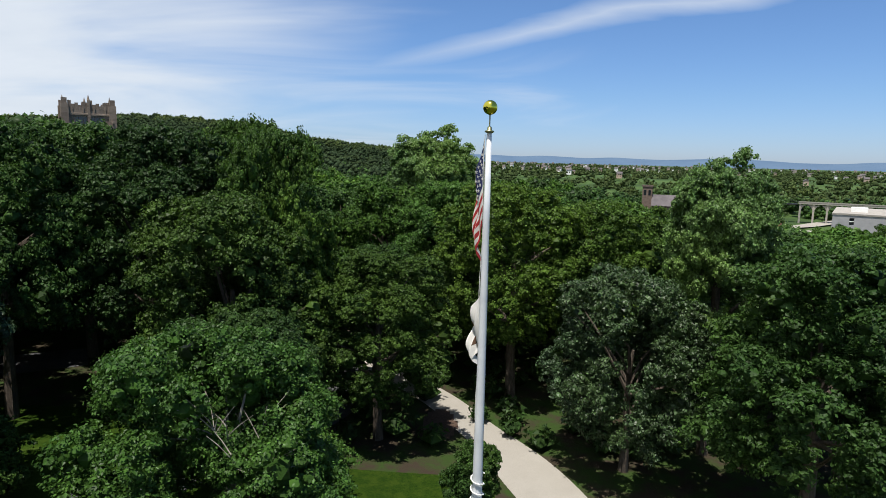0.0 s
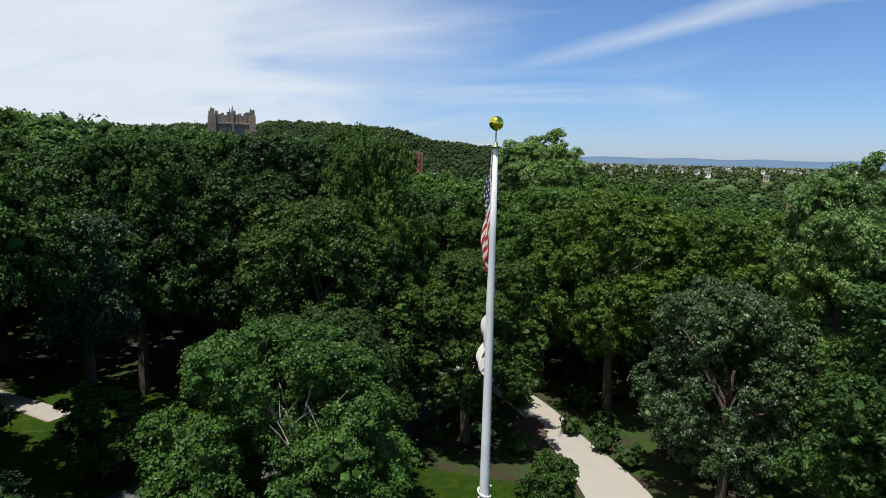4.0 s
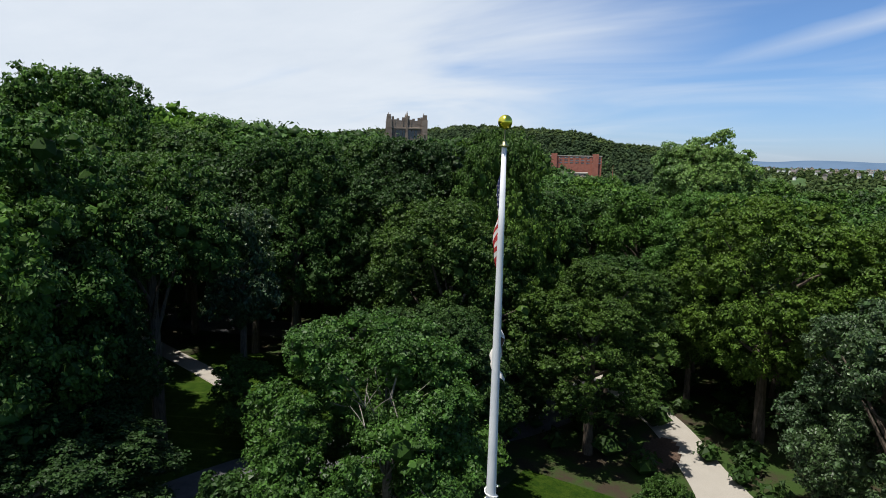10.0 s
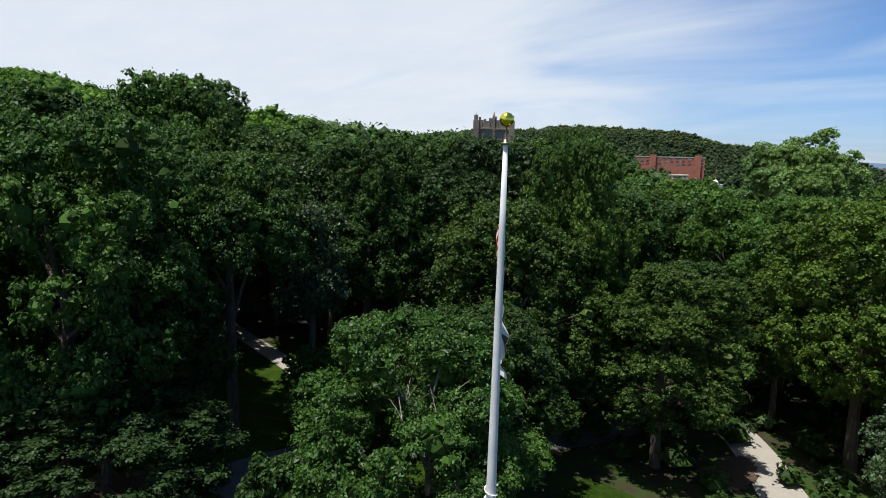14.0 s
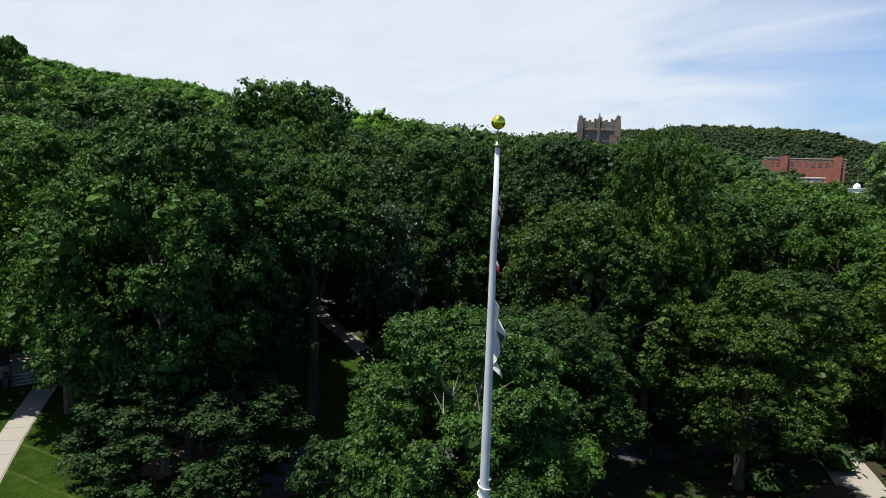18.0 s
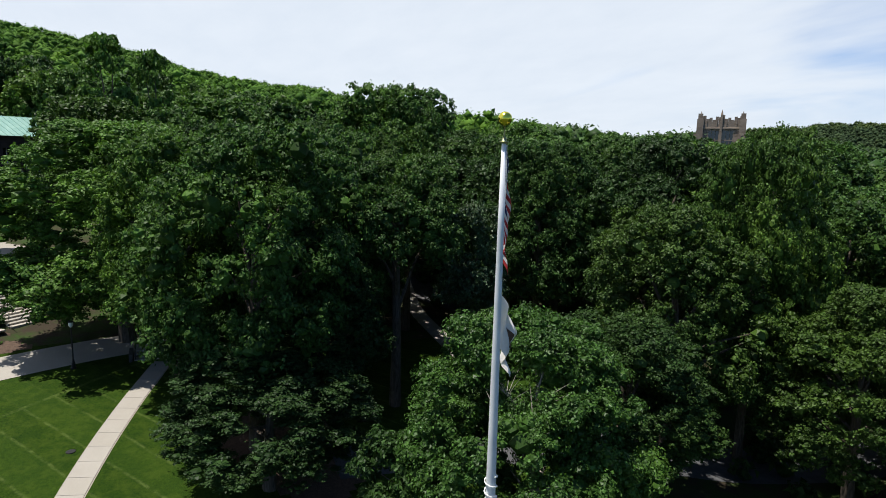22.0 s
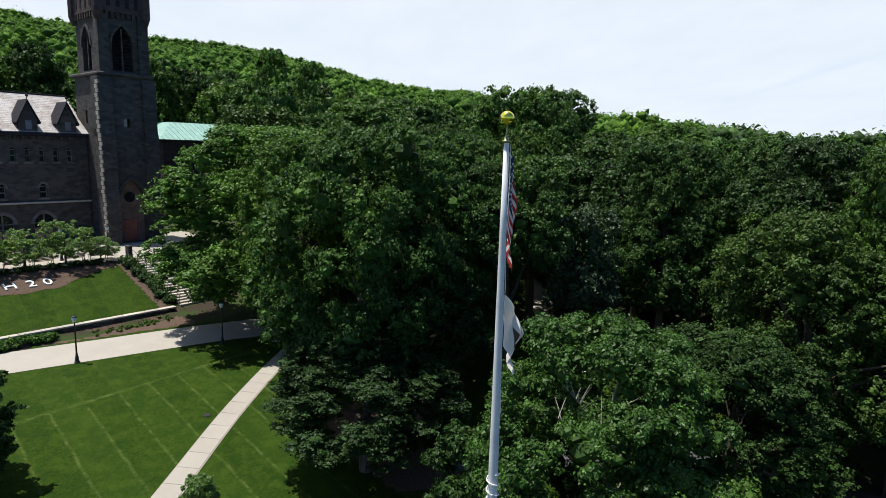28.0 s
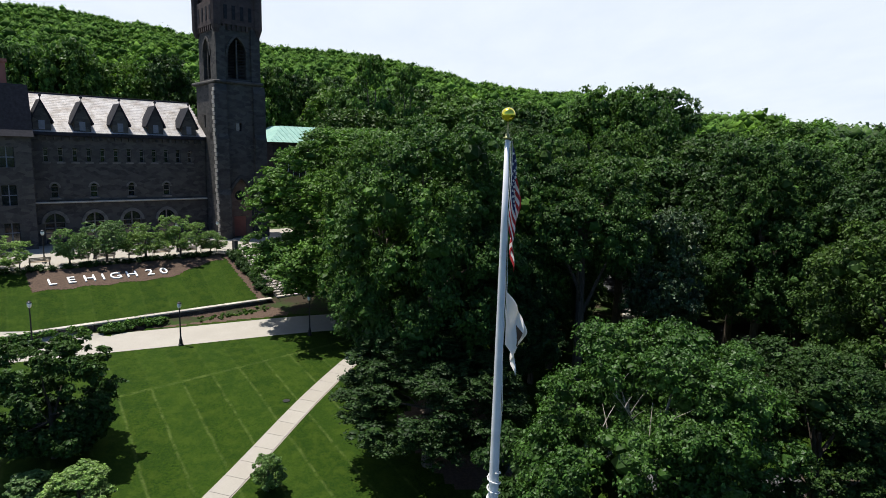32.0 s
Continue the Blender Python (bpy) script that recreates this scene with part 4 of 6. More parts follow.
woods("valley_woods", deep, "green", "tree tops filling the valley before the town", 12, 7, 0.95)
woods("valley_woods_light", pale, "bright", "paler tree tops filling the valley", 12, 7, 0.95)
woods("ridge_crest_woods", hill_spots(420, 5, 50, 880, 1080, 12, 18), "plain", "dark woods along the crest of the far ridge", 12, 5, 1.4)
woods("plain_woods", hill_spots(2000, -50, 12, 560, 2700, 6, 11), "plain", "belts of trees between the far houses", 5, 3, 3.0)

# ---------------------------------------------------------------- flagpole
POLE_FOOT = ground_z(0, 0)
pole = thing("flagpole", pose(0, 0, POLE_FOOT), "tall white tapered flagpole with a gilded ball on top", "flagpole")
bm = lathe(bmesh.new(), [(0.140, 0.0), (0.140, 5.0), (0.125, 10.0), (0.096, 14.0), (0.071, 17.5), (0.050, 22.78 - POLE_FOOT)], 24)
part("shaft", bm, POLE_WHITE, pole, smooth=True)
bm = lathe(bmesh.new(), [(0.26, 0.0), (0.26, 0.06), (0.20, 0.14), (0.165, 0.16)], 24)
part("base_collar", bm, POLE_WHITE, pole)
bm = lathe(bmesh.new(), [(0.052, 22.78), (0.098, 22.80), (0.100, 22.825), (0.05, 22.84), (0.045, 22.90), (0.014, 22.92), (0.014, 23.16)], 20, (0, 0, -POLE_FOOT))
part("truck", bm, BRASS, pole, "weathered brass cap with pulley", True)
bm = bmesh.new()
bmesh.ops.create_uvsphere(bm, u_segments=32, v_segments=20, radius=0.150, matrix=Matrix.Translation((0, 0, 23.3 - POLE_FOOT)))
part("ball", bm, GOLD, pole, "shiny gilded ball", True)

# ---------------------------------------------------------------- the stone hall
HALL_TURN = math.degrees(math.atan2(ALONG.y, ALONG.x))
PLAZA_Z = 10.8


def wall_with_openings(bm, a0, a1, z0, z1, y0, y1, holes, flip=False):
    """A wall of thickness y0..y1 along a, cut by rectangular openings (a0, a1, z0, z1)."""
    xs = sorted({a0, a1, *[v for h in holes for v in h[:2]]})
    zs = sorted({z0, z1, *[v for h in holes for v in h[2:]]})
    grid, verts = {}, {}
    for i, (p, q) in enumerate(zip(xs, xs[1:])):
        for j, (u, w) in enumerate(zip(zs, zs[1:])):
            cx, cz = (p + q) / 2, (u + w) / 2
            grid[i, j] = not any(h[0] < cx < h[1] and h[2] < cz < h[3] for h in holes)

    def v(i, j, y):
        key = (i, j, y)
        if key not in verts:
            x, z = xs[i], zs[j]
            verts[key] = bm.verts.new((y, x, z) if flip else (x, y, z))
        return verts[key]
    for (i, j), solid in grid.items():
        if not solid:
            continue
        bm.faces.new((v(i, j, y1), v(i + 1, j, y1), v(i + 1, j + 1, y1), v(i, j + 1, y1)))
        bm.faces.new((v(i, j, y0), v(i, j + 1, y0), v(i + 1, j + 1, y0), v(i + 1, j, y0)))
        for di, dj, e in ((-1, 0, ((i, j), (i, j + 1))), (1, 0, ((i + 1, j + 1), (i + 1, j))), (0, -1, ((i + 1, j), (i, j))), (0, 1, ((i, j + 1), (i + 1, j + 1)))):
            if not grid.get((i + di, j + dj), False):
                (p, q), (r, s_) = e
                bm.faces.new((v(p, q, y0), v(p, q, y1), v(r, s_, y1), v(r, s_, y0)))
    bmesh.ops.recalc_face_normals(bm, faces=bm.faces)
    return bm


def arch_curve(w, rise, n=8):
    """Points of a pointed arch of half-width w over its springing, left to right."""
    r = (w * w + rise * rise) / (2 * w)
    right = []
    for i in range(n + 1):
        a = i / n * math.acos(max(-1, min(1, (r - w) / r)))
        right.append((w - r + r * math.cos(a), r * math.sin(a)))
    return [(-x, z) for x, z in right[:-1]] + [(0.0, right[-1][1])] + [(x, z) for x, z in right[-2::-1]]


def spandrel(bm, cx, z, w, rise, y0, y1, flip=False):
    """Fills the corners between a rectangular hole's head and the pointed arch inside it."""
    pts = arch_curve(w, rise)
    top = rise

    def p(x, zz, y):
        return bm.verts.new((y, cx + x, z + zz) if flip else (cx + x, y, z + zz))
    for a, b in zip(pts, pts[1:]):
        q = [p(*a, y1), p(*b, y1), p(b[0], top, y1), p(a[0], top, y1), p(*a, y0), p(*b, y0)]
        bm.faces.new(q[:4]) if a[1] < top - 1e-4 or b[1] < top - 1e-4 else None
        bm.faces.new((q[0], q[4], q[5], q[1]))
    return bm


def hood(bm, cx, z, w, rise, wide, y0, y1, flip=False):
    """A raised moulding that follows a pointed arch."""
    inner, outer = arch_curve(w, rise), arch_curve(w + wide, rise + wide * 1.15)

    def p(x, zz, y):
        return bm.verts.new((y, cx + x, z + zz) if flip else (cx + x, y, z + zz))
    for (a, b), (c, d) in zip(zip(inner, inner[1:]), zip(outer, outer[1:])):
        i0, i1, o0, o1 = p(*a, y1), p(*b, y1), p(*c, y1), p(*d, y1)
        I0, I1, O0, O1 = p(*a, y0), p(*b, y0), p(*c, y0), p(*d, y0)
        bm.faces.new((i0, i1, o1, o0))
        bm.faces.new((o0, o1, O1, O0))
        bm.faces.new((I0, I1, i1, i0))
    bmesh.ops.remove_doubles(bm, verts=bm.verts, dist=0.0005)
    return bm


def window_set(parent, cx, z0, z1, w, yf, rise=0.0, mull=1, bars=2, flip=False, face=1):
    """A window in a wall whose outer face lies at yf: glass set back, stone mullions and bars."""
    def bx(bm, a, y_, z_, b, yy, zz):
        return box(bm, *( (y_, a, z_, yy, b, zz) if flip else (a, y_, z_, b, yy, zz)))
    glass = bx(bmesh.new(), cx - w / 2 - 0.04, yf - face * 0.38, z0 - 0.03, cx + w / 2 + 0.04, yf - face * 0.34, z1 + 0.03)
    g = part("window", glass, GLASS_DARK, parent, "dark leaded window glass")
    fr = bmesh.new()
    for i in range(mull + 2):
        a = cx - w / 2 + w * i / (mull + 1)
        bx(fr, a - 0.07, yf - face * 0.33, z0, a + 0.07, yf - face * 0.16, z1 - (0.25 * rise if i in (0, mull + 1) else 0))
    for i in range(bars + 2):
        zz = z0 + (z1 - z0 - rise) * i / (bars + 1)
        bx(fr, cx - w / 2 + 0.071, yf - face * 0.325, zz - 0.05, cx + w / 2 - 0.071, yf - face * 0.20, zz + 0.05)
    part("mullions", fr, HALL_TRIM, g)
    sill = bx(bmesh.new(), cx - w / 2 - 0.15, yf - face * 0.3, z0 - 0.2, cx + w / 2 + 0.15, yf + face * 0.14, z0 - 0.01)
    part("sill", sill, HALL_TRIM, g)
    return g


hall_m = Matrix.Translation(HALL) @ Matrix.Rotation(radians(HALL_TURN), 4, "Z")
stone_hall = thing("stone_hall", hall_m, "grey gothic stone hall with slate roof and square tower", "building")
F = -4.5  # the main front
GROUND_W = [4.35 + 4.08 * i for i in range(5)]
LANCETS = [5.3 + 1.44 * i for i in range(12)]
MIDDLE = [8.3, 12.4, 16.5, 20.5]
S0, S1, EAVE = 3.3, 22.7, 23.3
holes = [(c - 1.05, c + 1.05, 10.95, 14.5) for c in GROUND_W[1:]] + [(c - 0.27, c + 0.27, 20.4, 21.95) for c in LANCETS] + [(c - 0.4, c + 0.4, 16.3, 17.9) for c in MIDDLE]
front = part("front_wall", wall_with_openings(bmesh.new(), S0, S1, PLAZA_Z - 0.3, EAVE, F - 0.8, F, holes), STONE, stone_hall, "rough grey stone front wall")
for c in GROUND_W[1:]:
    window_set(stone_hall, c, 10.95, 14.5, 2.1, F, 1.1, 1, 3)
    part("arch_head", spandrel(bmesh.new(), c, 13.4, 1.05, 1.1, F - 0.5, F + 0.003), STONE, stone_hall)
    part("hood_mould", hood(bmesh.new(), c, 13.35, 1.05, 1.12, 0.34, F - 0.02, F + 0.14), HALL_TRIM, stone_hall, "pale stone hood over a window")
for c in LANCETS:
    window_set(stone_hall, c, 20.4, 21.95, 0.54, F, 0.2, 0, 1)
for c in MIDDLE:
    window_set(stone_hall, c, 16.3, 17.9, 0.8, F, 0.3, 0, 1)
    part("hood_mould", hood(bmesh.new(), c, 17.45, 0.4, 0.45, 0.2, F - 0.02, F + 0.08), HALL_TRIM, stone_hall)
part("string_course", slab(S0, F + 0.004, 15.66, S1, F + 0.40, 15.86, bevel=0.04), TRIM, stone_hall, "pale stone ledge catching the sun")
part("cornice", slab(S0, F - 0.3, EAVE + 0.004, S1, F + 0.45, EAVE + 0.45, bevel=0.08), DARK_SLATE, stone_hall, "dark gutter cornice")
for i in range(24):
    c = S0 + 0.5 + i * 0.78
    part("corbel", slab(c - 0.12, F + 0.004, EAVE - 0.42, c + 0.12, F + 0.32, EAVE - 0.01), STONE, stone_hall)
part("rear_wall", slab(S0, F - 13.5, PLAZA_Z - 0.3, S1, F - 12.7, EAVE), STONE, stone_hall)
part("end_wall", slab(S1 - 0.8, F - 12.69, PLAZA_Z - 0.3, S1, F - 0.81, EAVE), STONE, stone_hall)

# slate roof in overlapping rows
RIDGE_M, RIDGE_Z = F - 6.6, 28.35


def slates(a0, a1, y0, z0, y1, z1, rows, cols, material, name, parent):
    verts, faces = [], []
    for r_ in range(rows):
        u0, u1 = r_ / rows, (r_ + 1) / rows
        off = 0.5 * (r_ % 2)
        for c_ in range(cols):
            p0 = a0 + (a1 - a0) * min(1, max(0, (c_ + off - 0.25) / cols))
            p1 = a0 + (a1 - a0) * min(1, (c_ + off + 0.735) / cols)
            if p1 - p0 < 0.02:
                continue
            lift = 0.022 + random.uniform(0, 0.012)
            pa = [(p0, y0 + (y1 - y0) * u0, z0 + (z1 - z0) * u0 + lift), (p1, y0 + (y1 - y0) * u0, z0 + (z1 - z0) * u0 + lift),
                  (p1, y0 + (y1 - y0) * u1, z0 + (z1 - z0) * u1 + 0.012), (p0, y0 + (y1 - y0) * u1, z0 + (z1 - z0) * u1 + 0.012)]
            low = [(p0, pa[0][1], pa[0][2] - 0.02), (p1, pa[1][1], pa[1][2] - 0.02)]
            b = len(verts)
            verts += pa + low
            faces += [(b, b + 3, b + 2, b + 1), (b, b + 1, b + 5, b + 4)]
    ob = new(name, mesh_from(name, verts, faces, material))
    ob.parent = parent
    ob["kind"] = "stuff"
    return ob


def gable(bm, a0, a1, y0, y1, z0, zr, over=0.0):
    """A closed saddle roof whose ridge runs along a."""
    ym = (y0 + y1) / 2
    q = [bm.verts.new(p) for a in (a0, a1) for p in ((a, y0 - over, z0), (a, y1 + over, z0), (a, ym, zr))]
    for f in ((0, 1, 2), (3, 5, 4), (0, 2, 5, 3), (1, 4, 5, 2), (0, 3, 4, 1)):
        bm.faces.new([q[i] for i in f])
    bmesh.ops.recalc_face_normals(bm, faces=bm.faces)
    return bm


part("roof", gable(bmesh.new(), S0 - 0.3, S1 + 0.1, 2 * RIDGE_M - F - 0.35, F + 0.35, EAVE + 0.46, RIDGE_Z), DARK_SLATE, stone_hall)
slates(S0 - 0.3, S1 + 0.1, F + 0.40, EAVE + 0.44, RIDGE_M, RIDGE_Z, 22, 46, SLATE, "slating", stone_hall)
part("ridge_cap", slab(S0 - 0.3, RIDGE_M - 0.12, RIDGE_Z + 0.005, S1 + 0.1, RIDGE_M + 0.12, RIDGE_Z + 0.14, bevel=0.03), DARK_SLATE, stone_hall)


def dormer(cx):
    z0, y = 23.85, F + 0.22
    w = 0.86
    body = bmesh.new()
    sh = [(-w, z0), (w, z0), (w, z0 + 1.25), (0, 27.1), (-w, z0 + 1.25)]
    a = [body.verts.new((cx + x, y, z)) for x, z in sh]
    b = [body.verts.new((cx + x, y - 2.6, z)) for x, z in sh]
    body.faces.new(a)
    body.faces.new(b[::-1])
    for i in range(5):
        body.faces.new((a[i], b[i], b[(i + 1) % 5], a[(i + 1) % 5]))
    bmesh.ops.recalc_face_normals(body, faces=body.faces)
    d = part("dormer", body, STONE, stone_hall, "steep dark slate dormer with a small window")
    # flat pane whose colour holds the reflected sky
    part("dormer_window", slab(cx - 0.30, y + 0.004, z0 + 0.15, cx + 0.30, y + 0.03, z0 + 1.15), SASH_SKY, d, "dormer pane with the sky's reflection painted in grey")
    rf = bmesh.new()
    for sgn in (-1, 1):
        pts = [(sgn * (w + 0.34), z0 + 0.95), (sgn * (w + 0.24), z0 + 0.78), (0, 27.12), (0, 27.36)]
        u = [rf.verts.new((cx + x, y + 0.2, z)) for x, z in pts]
        v = [rf.verts.new((cx + x, y - 2.9, z)) for x, z in pts]
        rf.faces.new(u)
        rf.faces.new(v[::-1])
        for i in range(4):
            rf.faces.new((u[i], v[i], v[(i + 1) % 4], u[(i + 1) % 4]))
    bmesh.ops.recalc_face_normals(rf, faces=rf.faces)
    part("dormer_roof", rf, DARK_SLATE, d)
    part("finial", lathe(bmesh.new(), [(0.05, 0), (0.05, 0.25), (0.16, 0.32), (0.16, 0.42), (0.03, 0.62)], 6, (cx, y + 0.05, 27.34)), DARK_SLATE, d)


for i in range(5):
    dormer(5.35 + 4.0 * i)

# the tower
T0, T1, TD = -2.5, 3.2, 7.2
BELT, CORB, TTOP = 30.4, 37.6, 46.0
tw = part("tower", wall_with_openings(bmesh.new(), T0, T1, PLAZA_Z - 0.3, BELT, -0.9, 0.0, [(-1.3, 2.0, 10.9, 18.6), (0.05, 0.85, 24.6, 25.6)]), STONE, stone_hall, "square grey stone tower with stepped buttresses")
part("tower_side", wall_with_openings(bmesh.new(), -TD, -0.9, PLAZA_Z - 0.3, BELT, T1 - 0.9, T1, [(-4.6, -4.1, 25.0, 26.6)], True), STONE, tw)
part("tower_side", slab(T0, -TD, PLAZA_Z - 0.3, T0 + 0.9, -0.9, BELT), STONE, tw)
part("tower_back", slab(T0 + 0.9, -TD - 0.8, PLAZA_Z - 0.3, T1 - 0.9, -TD, BELT), STONE, tw)
part("slit_window", slab(0.0, -0.5, 24.55, 0.9, -0.45, 25.65), GLASS_DARK, tw)
part("slit_window", slab(T1 - 0.5, -4.65, 24.95, T1 - 0.45, -4.05, 26.65), GLASS_DARK, tw)
part("portal_arch", spandrel(bmesh.new(), 0.35, 15.2, 1.65, 3.4, -0.9, 0.004), STONE, tw)
part("portal_hood", hood(bmesh.new(), 0.35, 15.1, 1.65, 3.45, 0.4, 0.0, 0.16), STONE, tw)
part("portal_panel", wall_with_openings(bmesh.new(), -1.35, 2.05, 10.85, 18.7, -0.9, -0.7, [(-0.45, 1.15, 10.85, 13.6)]), BROWNSTONE, tw, "brown stone panel filling the portal")
part("rose_window", lathe(bmesh.new(), [(0.65, 0), (0.65, 0.06), (0.45, 0.08)], 16), GLASS_DARK, tw).matrix_basis = pose(0.35, -0.70, 16.3, -90)
part("door", slab(-0.44, -0.88, 10.86, 0.345, -0.80, 13.55), BRICK, tw, "dark reddish wooden entrance door")
part("door", slab(0.355, -0.88, 10.86, 1.14, -0.80, 13.55), BRICK, tw, "dark reddish wooden entrance door")


for x0, x1 in ((T1 - 1.1, T1 + 0.45), (T0 - 0.45, T0 + 1.1)):
    for z0_, z1_, d_ in ((PLAZA_Z - 0.3, 16.5, 0.95), (16.5, 23.5, 0.70), (23.5, 29.4, 0.45)):
        bm = bmesh.new()
        ring = [[bm.verts.new((x, y, z)) for y, z in ((-1.5, z0_), (d_, z0_), (d_, z1_), (d_ - 0.32, z1_ + 0.9), (-1.5, z1_ + 0.9))] for x in (x0, x1)]
        for q in range(5):
            bm.faces.new((ring[0][q], ring[0][(q + 1) % 5], ring[1][(q + 1) % 5], ring[1][q]))
        bm.faces.new(ring[0][::-1])
        bm.faces.new(ring[1])
        bmesh.ops.recalc_face_normals(bm, faces=bm.faces)
        part("buttress", bm, STONE, tw)
quoin = mesh_from("quoin", [(x, y, z) for z in (0, 0.42) for x, y in ((-0.05, -0.62), (0.05, -0.62), (0.05, 0.06), (-0.05, 0.06))], [(0, 3, 2, 1), (4, 5, 6, 7), (0, 1, 5, 4), (1, 2, 6, 5), (2, 3, 7, 6), (3, 0, 4, 7)], TRIM)
for i in range(38):
    z = PLAZA_Z + 0.1 + i * 0.5
    yq = (0.95 if z < 16.2 else 0.70 if z < 23.2 else 0.45) - (0.06 if i % 2 else 0.30)
    piece("quoin", quoin, tw, pose(T1 + 0.47, yq, z))
part("belt_course", slab(T0 - 0.35, -TD - 0.9, BELT + 0.004, T1 + 0.35, 0.35, BELT + 0.4, bevel=0.12), STONE, tw)
B0, B1 = T0 + 0.2, T1 - 0.35
bel = part("belfry", wall_with_openings(bmesh.new(), B0, B1, BELT + 0.4, CORB, -1.1, -0.4, [(-0.85, 1.55, 31.1, 36.2)]), STONE, stone_hall, "belfry stage of grey stone with tall louvred openings")
part("belfry_side", wall_with_openings(bmesh.new(), -TD + 0.4, -1.1, BELT + 0.4, CORB, B1 - 0.7, B1, [(-5.2, -2.8, 31.1, 36.2)], True), STONE, bel)
part("belfry_side", slab(B0, -TD + 0.4, BELT + 0.4, B0 + 0.7, -1.1, CORB), STONE, bel)
part("belfry_back", slab(B0 + 0.7, -TD + 0.4, BELT + 0.4, B1 - 0.7, -TD + 1.1, CORB), STONE, bel)
part("louvre_arch", spandrel(bmesh.new(), 0.35, 34.0, 1.2, 2.2, -1.1, -0.396), STONE, bel)
part("louvre_hood", hood(bmesh.new(), 0.35, 33.95, 1.2, 2.25, 0.3, -0.4, -0.27), STONE, bel)
part("louvre_arch", spandrel(bmesh.new(), -4.0, 34.0, 1.2, 2.2, B1 - 0.7, B1 + 0.004, True), STONE, bel)
part("louvre_hood", hood(bmesh.new(), -4.0, 33.95, 1.2, 2.25, 0.3, B1, B1 + 0.13, True), STONE, bel)
for i in range(13):
    z = 31.2 + i * 0.38
    lv = bmesh.new()
    box(lv, -0.85, -0.95, z, 1.55, -0.70, z + 0.07)
    part("louvre", lv, DARK_SLATE, bel)
    lv = bmesh.new()
    box(lv, B1 - 0.55, -5.2, z, B1 - 0.30, -2.8, z + 0.07)
    part("louvre", lv, DARK_SLATE, bel)
part("tracery", slab(0.27, -0.66, 31.1, 0.43, -0.5, 35.9), STONE, bel)
part("tracery", slab(B1 - 0.26, -4.08, 31.1, B1 - 0.10, -3.92, 35.9), STONE, bel)
for x0, x1 in ((B1 - 0.9, B1 + 0.28), (B0 - 0.28, B0 + 0.9)):
    part("pier", slab(x0, -1.2, BELT + 0.4, x1, -0.1, CORB - 0.3), STONE, bel)
crown_ = part("tower_head", slab(B0 - 0.25, -TD + 0.15, CORB + 0.004, B1 + 0.25, -0.15, 40.6), TOWER_HEAD, stone_hall, "dark brown corbelled head of the tower")
for i in range(9):
    c = B0 + 0.12 + i * 0.60
    part("corbel", slab(c - 0.13, -0.396, CORB - 0.62, c + 0.13, -0.16, CORB), TOWER_HEAD, crown_)
    part("corbel", slab(B1 + 0.004, -TD + 0.9 + i * 0.68, CORB - 0.62, B1 + 0.23, -TD + 1.16 + i * 0.68, CORB), TOWER_HEAD, crown_)
for x in (B0 - 0.1, B1 + 0.1):
    for y in (-TD + 0.3, -0.3):
        part("corner_turret", lathe(bmesh.new(), [(0.30, CORB - 1.1), (0.62, CORB - 0.2), (0.62, 41.2), (0.72, 41.3), (0.72, 41.6), (0.55, 41.8), (0.10, 45.0)], 8, (x, y, 0)), TOWER_HEAD, crown_)
for i in range(4):
    c = B0 + 0.95 + i * 1.05
    part("blind_arch", slab(c - 0.22, -0.146, 38.2, c + 0.22, -0.10, 39.9), DARK_SLATE, crown_)
    c = -TD + 1.5 + i * 1.3
    part("blind_arch", slab(B1 + 0.254, c - 0.22, 38.2, B1 + 0.30, c + 0.22, 39.9), DARK_SLATE, crown_)
part("tower_top", slab(B0 + 0.3, -TD + 0.7, 40.604, B1 - 0.3, -0.7, TTOP), TOWER_HEAD, crown_)
part("spire", gable(bmesh.new(), B0 + 0.3, B1 - 0.3, -TD + 0.7, -0.7, TTOP + 0.004, TTOP + 5), DARK_SLATE, crown_)

# the wing at the far end, with its chimney
W0, W1, WF = 22.72, 46.0, -2.4
wh = [(25.0 + 3.4 * i - 0.7, 25.0 + 3.4 * i + 0.7, z, z + 2.2) for i in range(6) for z in (11.6, 15.7, 19.8)]
wing = part("wing", wall_with_openings(bmesh.new(), W0, W1, PLAZA_Z - 0.3, EAVE - 0.2, WF - 0.8, WF, wh), STONE, stone_hall, "projecting stone wing")
for h in wh:
    g = part("wing_window", slab(h[0] - 0.02, WF - 0.5, h[2] - 0.02, h[1] + 0.02, WF - 0.46, h[3] + 0.02), GLASS_DARK, wing)
    part("wing_sash", slab((h[0] + h[1]) / 2 - 0.05, WF - 0.45, h[2], (h[0] + h[1]) / 2 + 0.05, WF - 0.38, h[3]), SASH_SKY, wing)
    part("wing_sash", slab(h[0], WF - 0.45, (h[2] + h[3]) / 2 - 0.05, h[1], WF - 0.37, (h[2] + h[3]) / 2 + 0.05), SASH_SKY, wing)
part("wing_side", slab(W0, WF - 15, PLAZA_Z - 0.3, W0 + 0.8, WF - 0.8, EAVE - 0.2), STONE, wing)
part("wing_side", slab(W1 - 0.8, WF - 15, PLAZA_Z - 0.3, W1, WF - 0.8, EAVE - 0.2), STONE, wing)
part("wing_back", slab(W0, WF - 15.8, PLAZA_Z - 0.3, W1, WF - 15, EAVE - 0.2), STONE, wing)
bm = bmesh.new()
prof = [(WF + 0.55, EAVE - 0.19), (WF + 0.0, EAVE + 0.5), (WF - 1.5, EAVE + 5.4), (WF - 14.5, EAVE + 5.4), (WF - 16.3, EAVE - 0.19)]
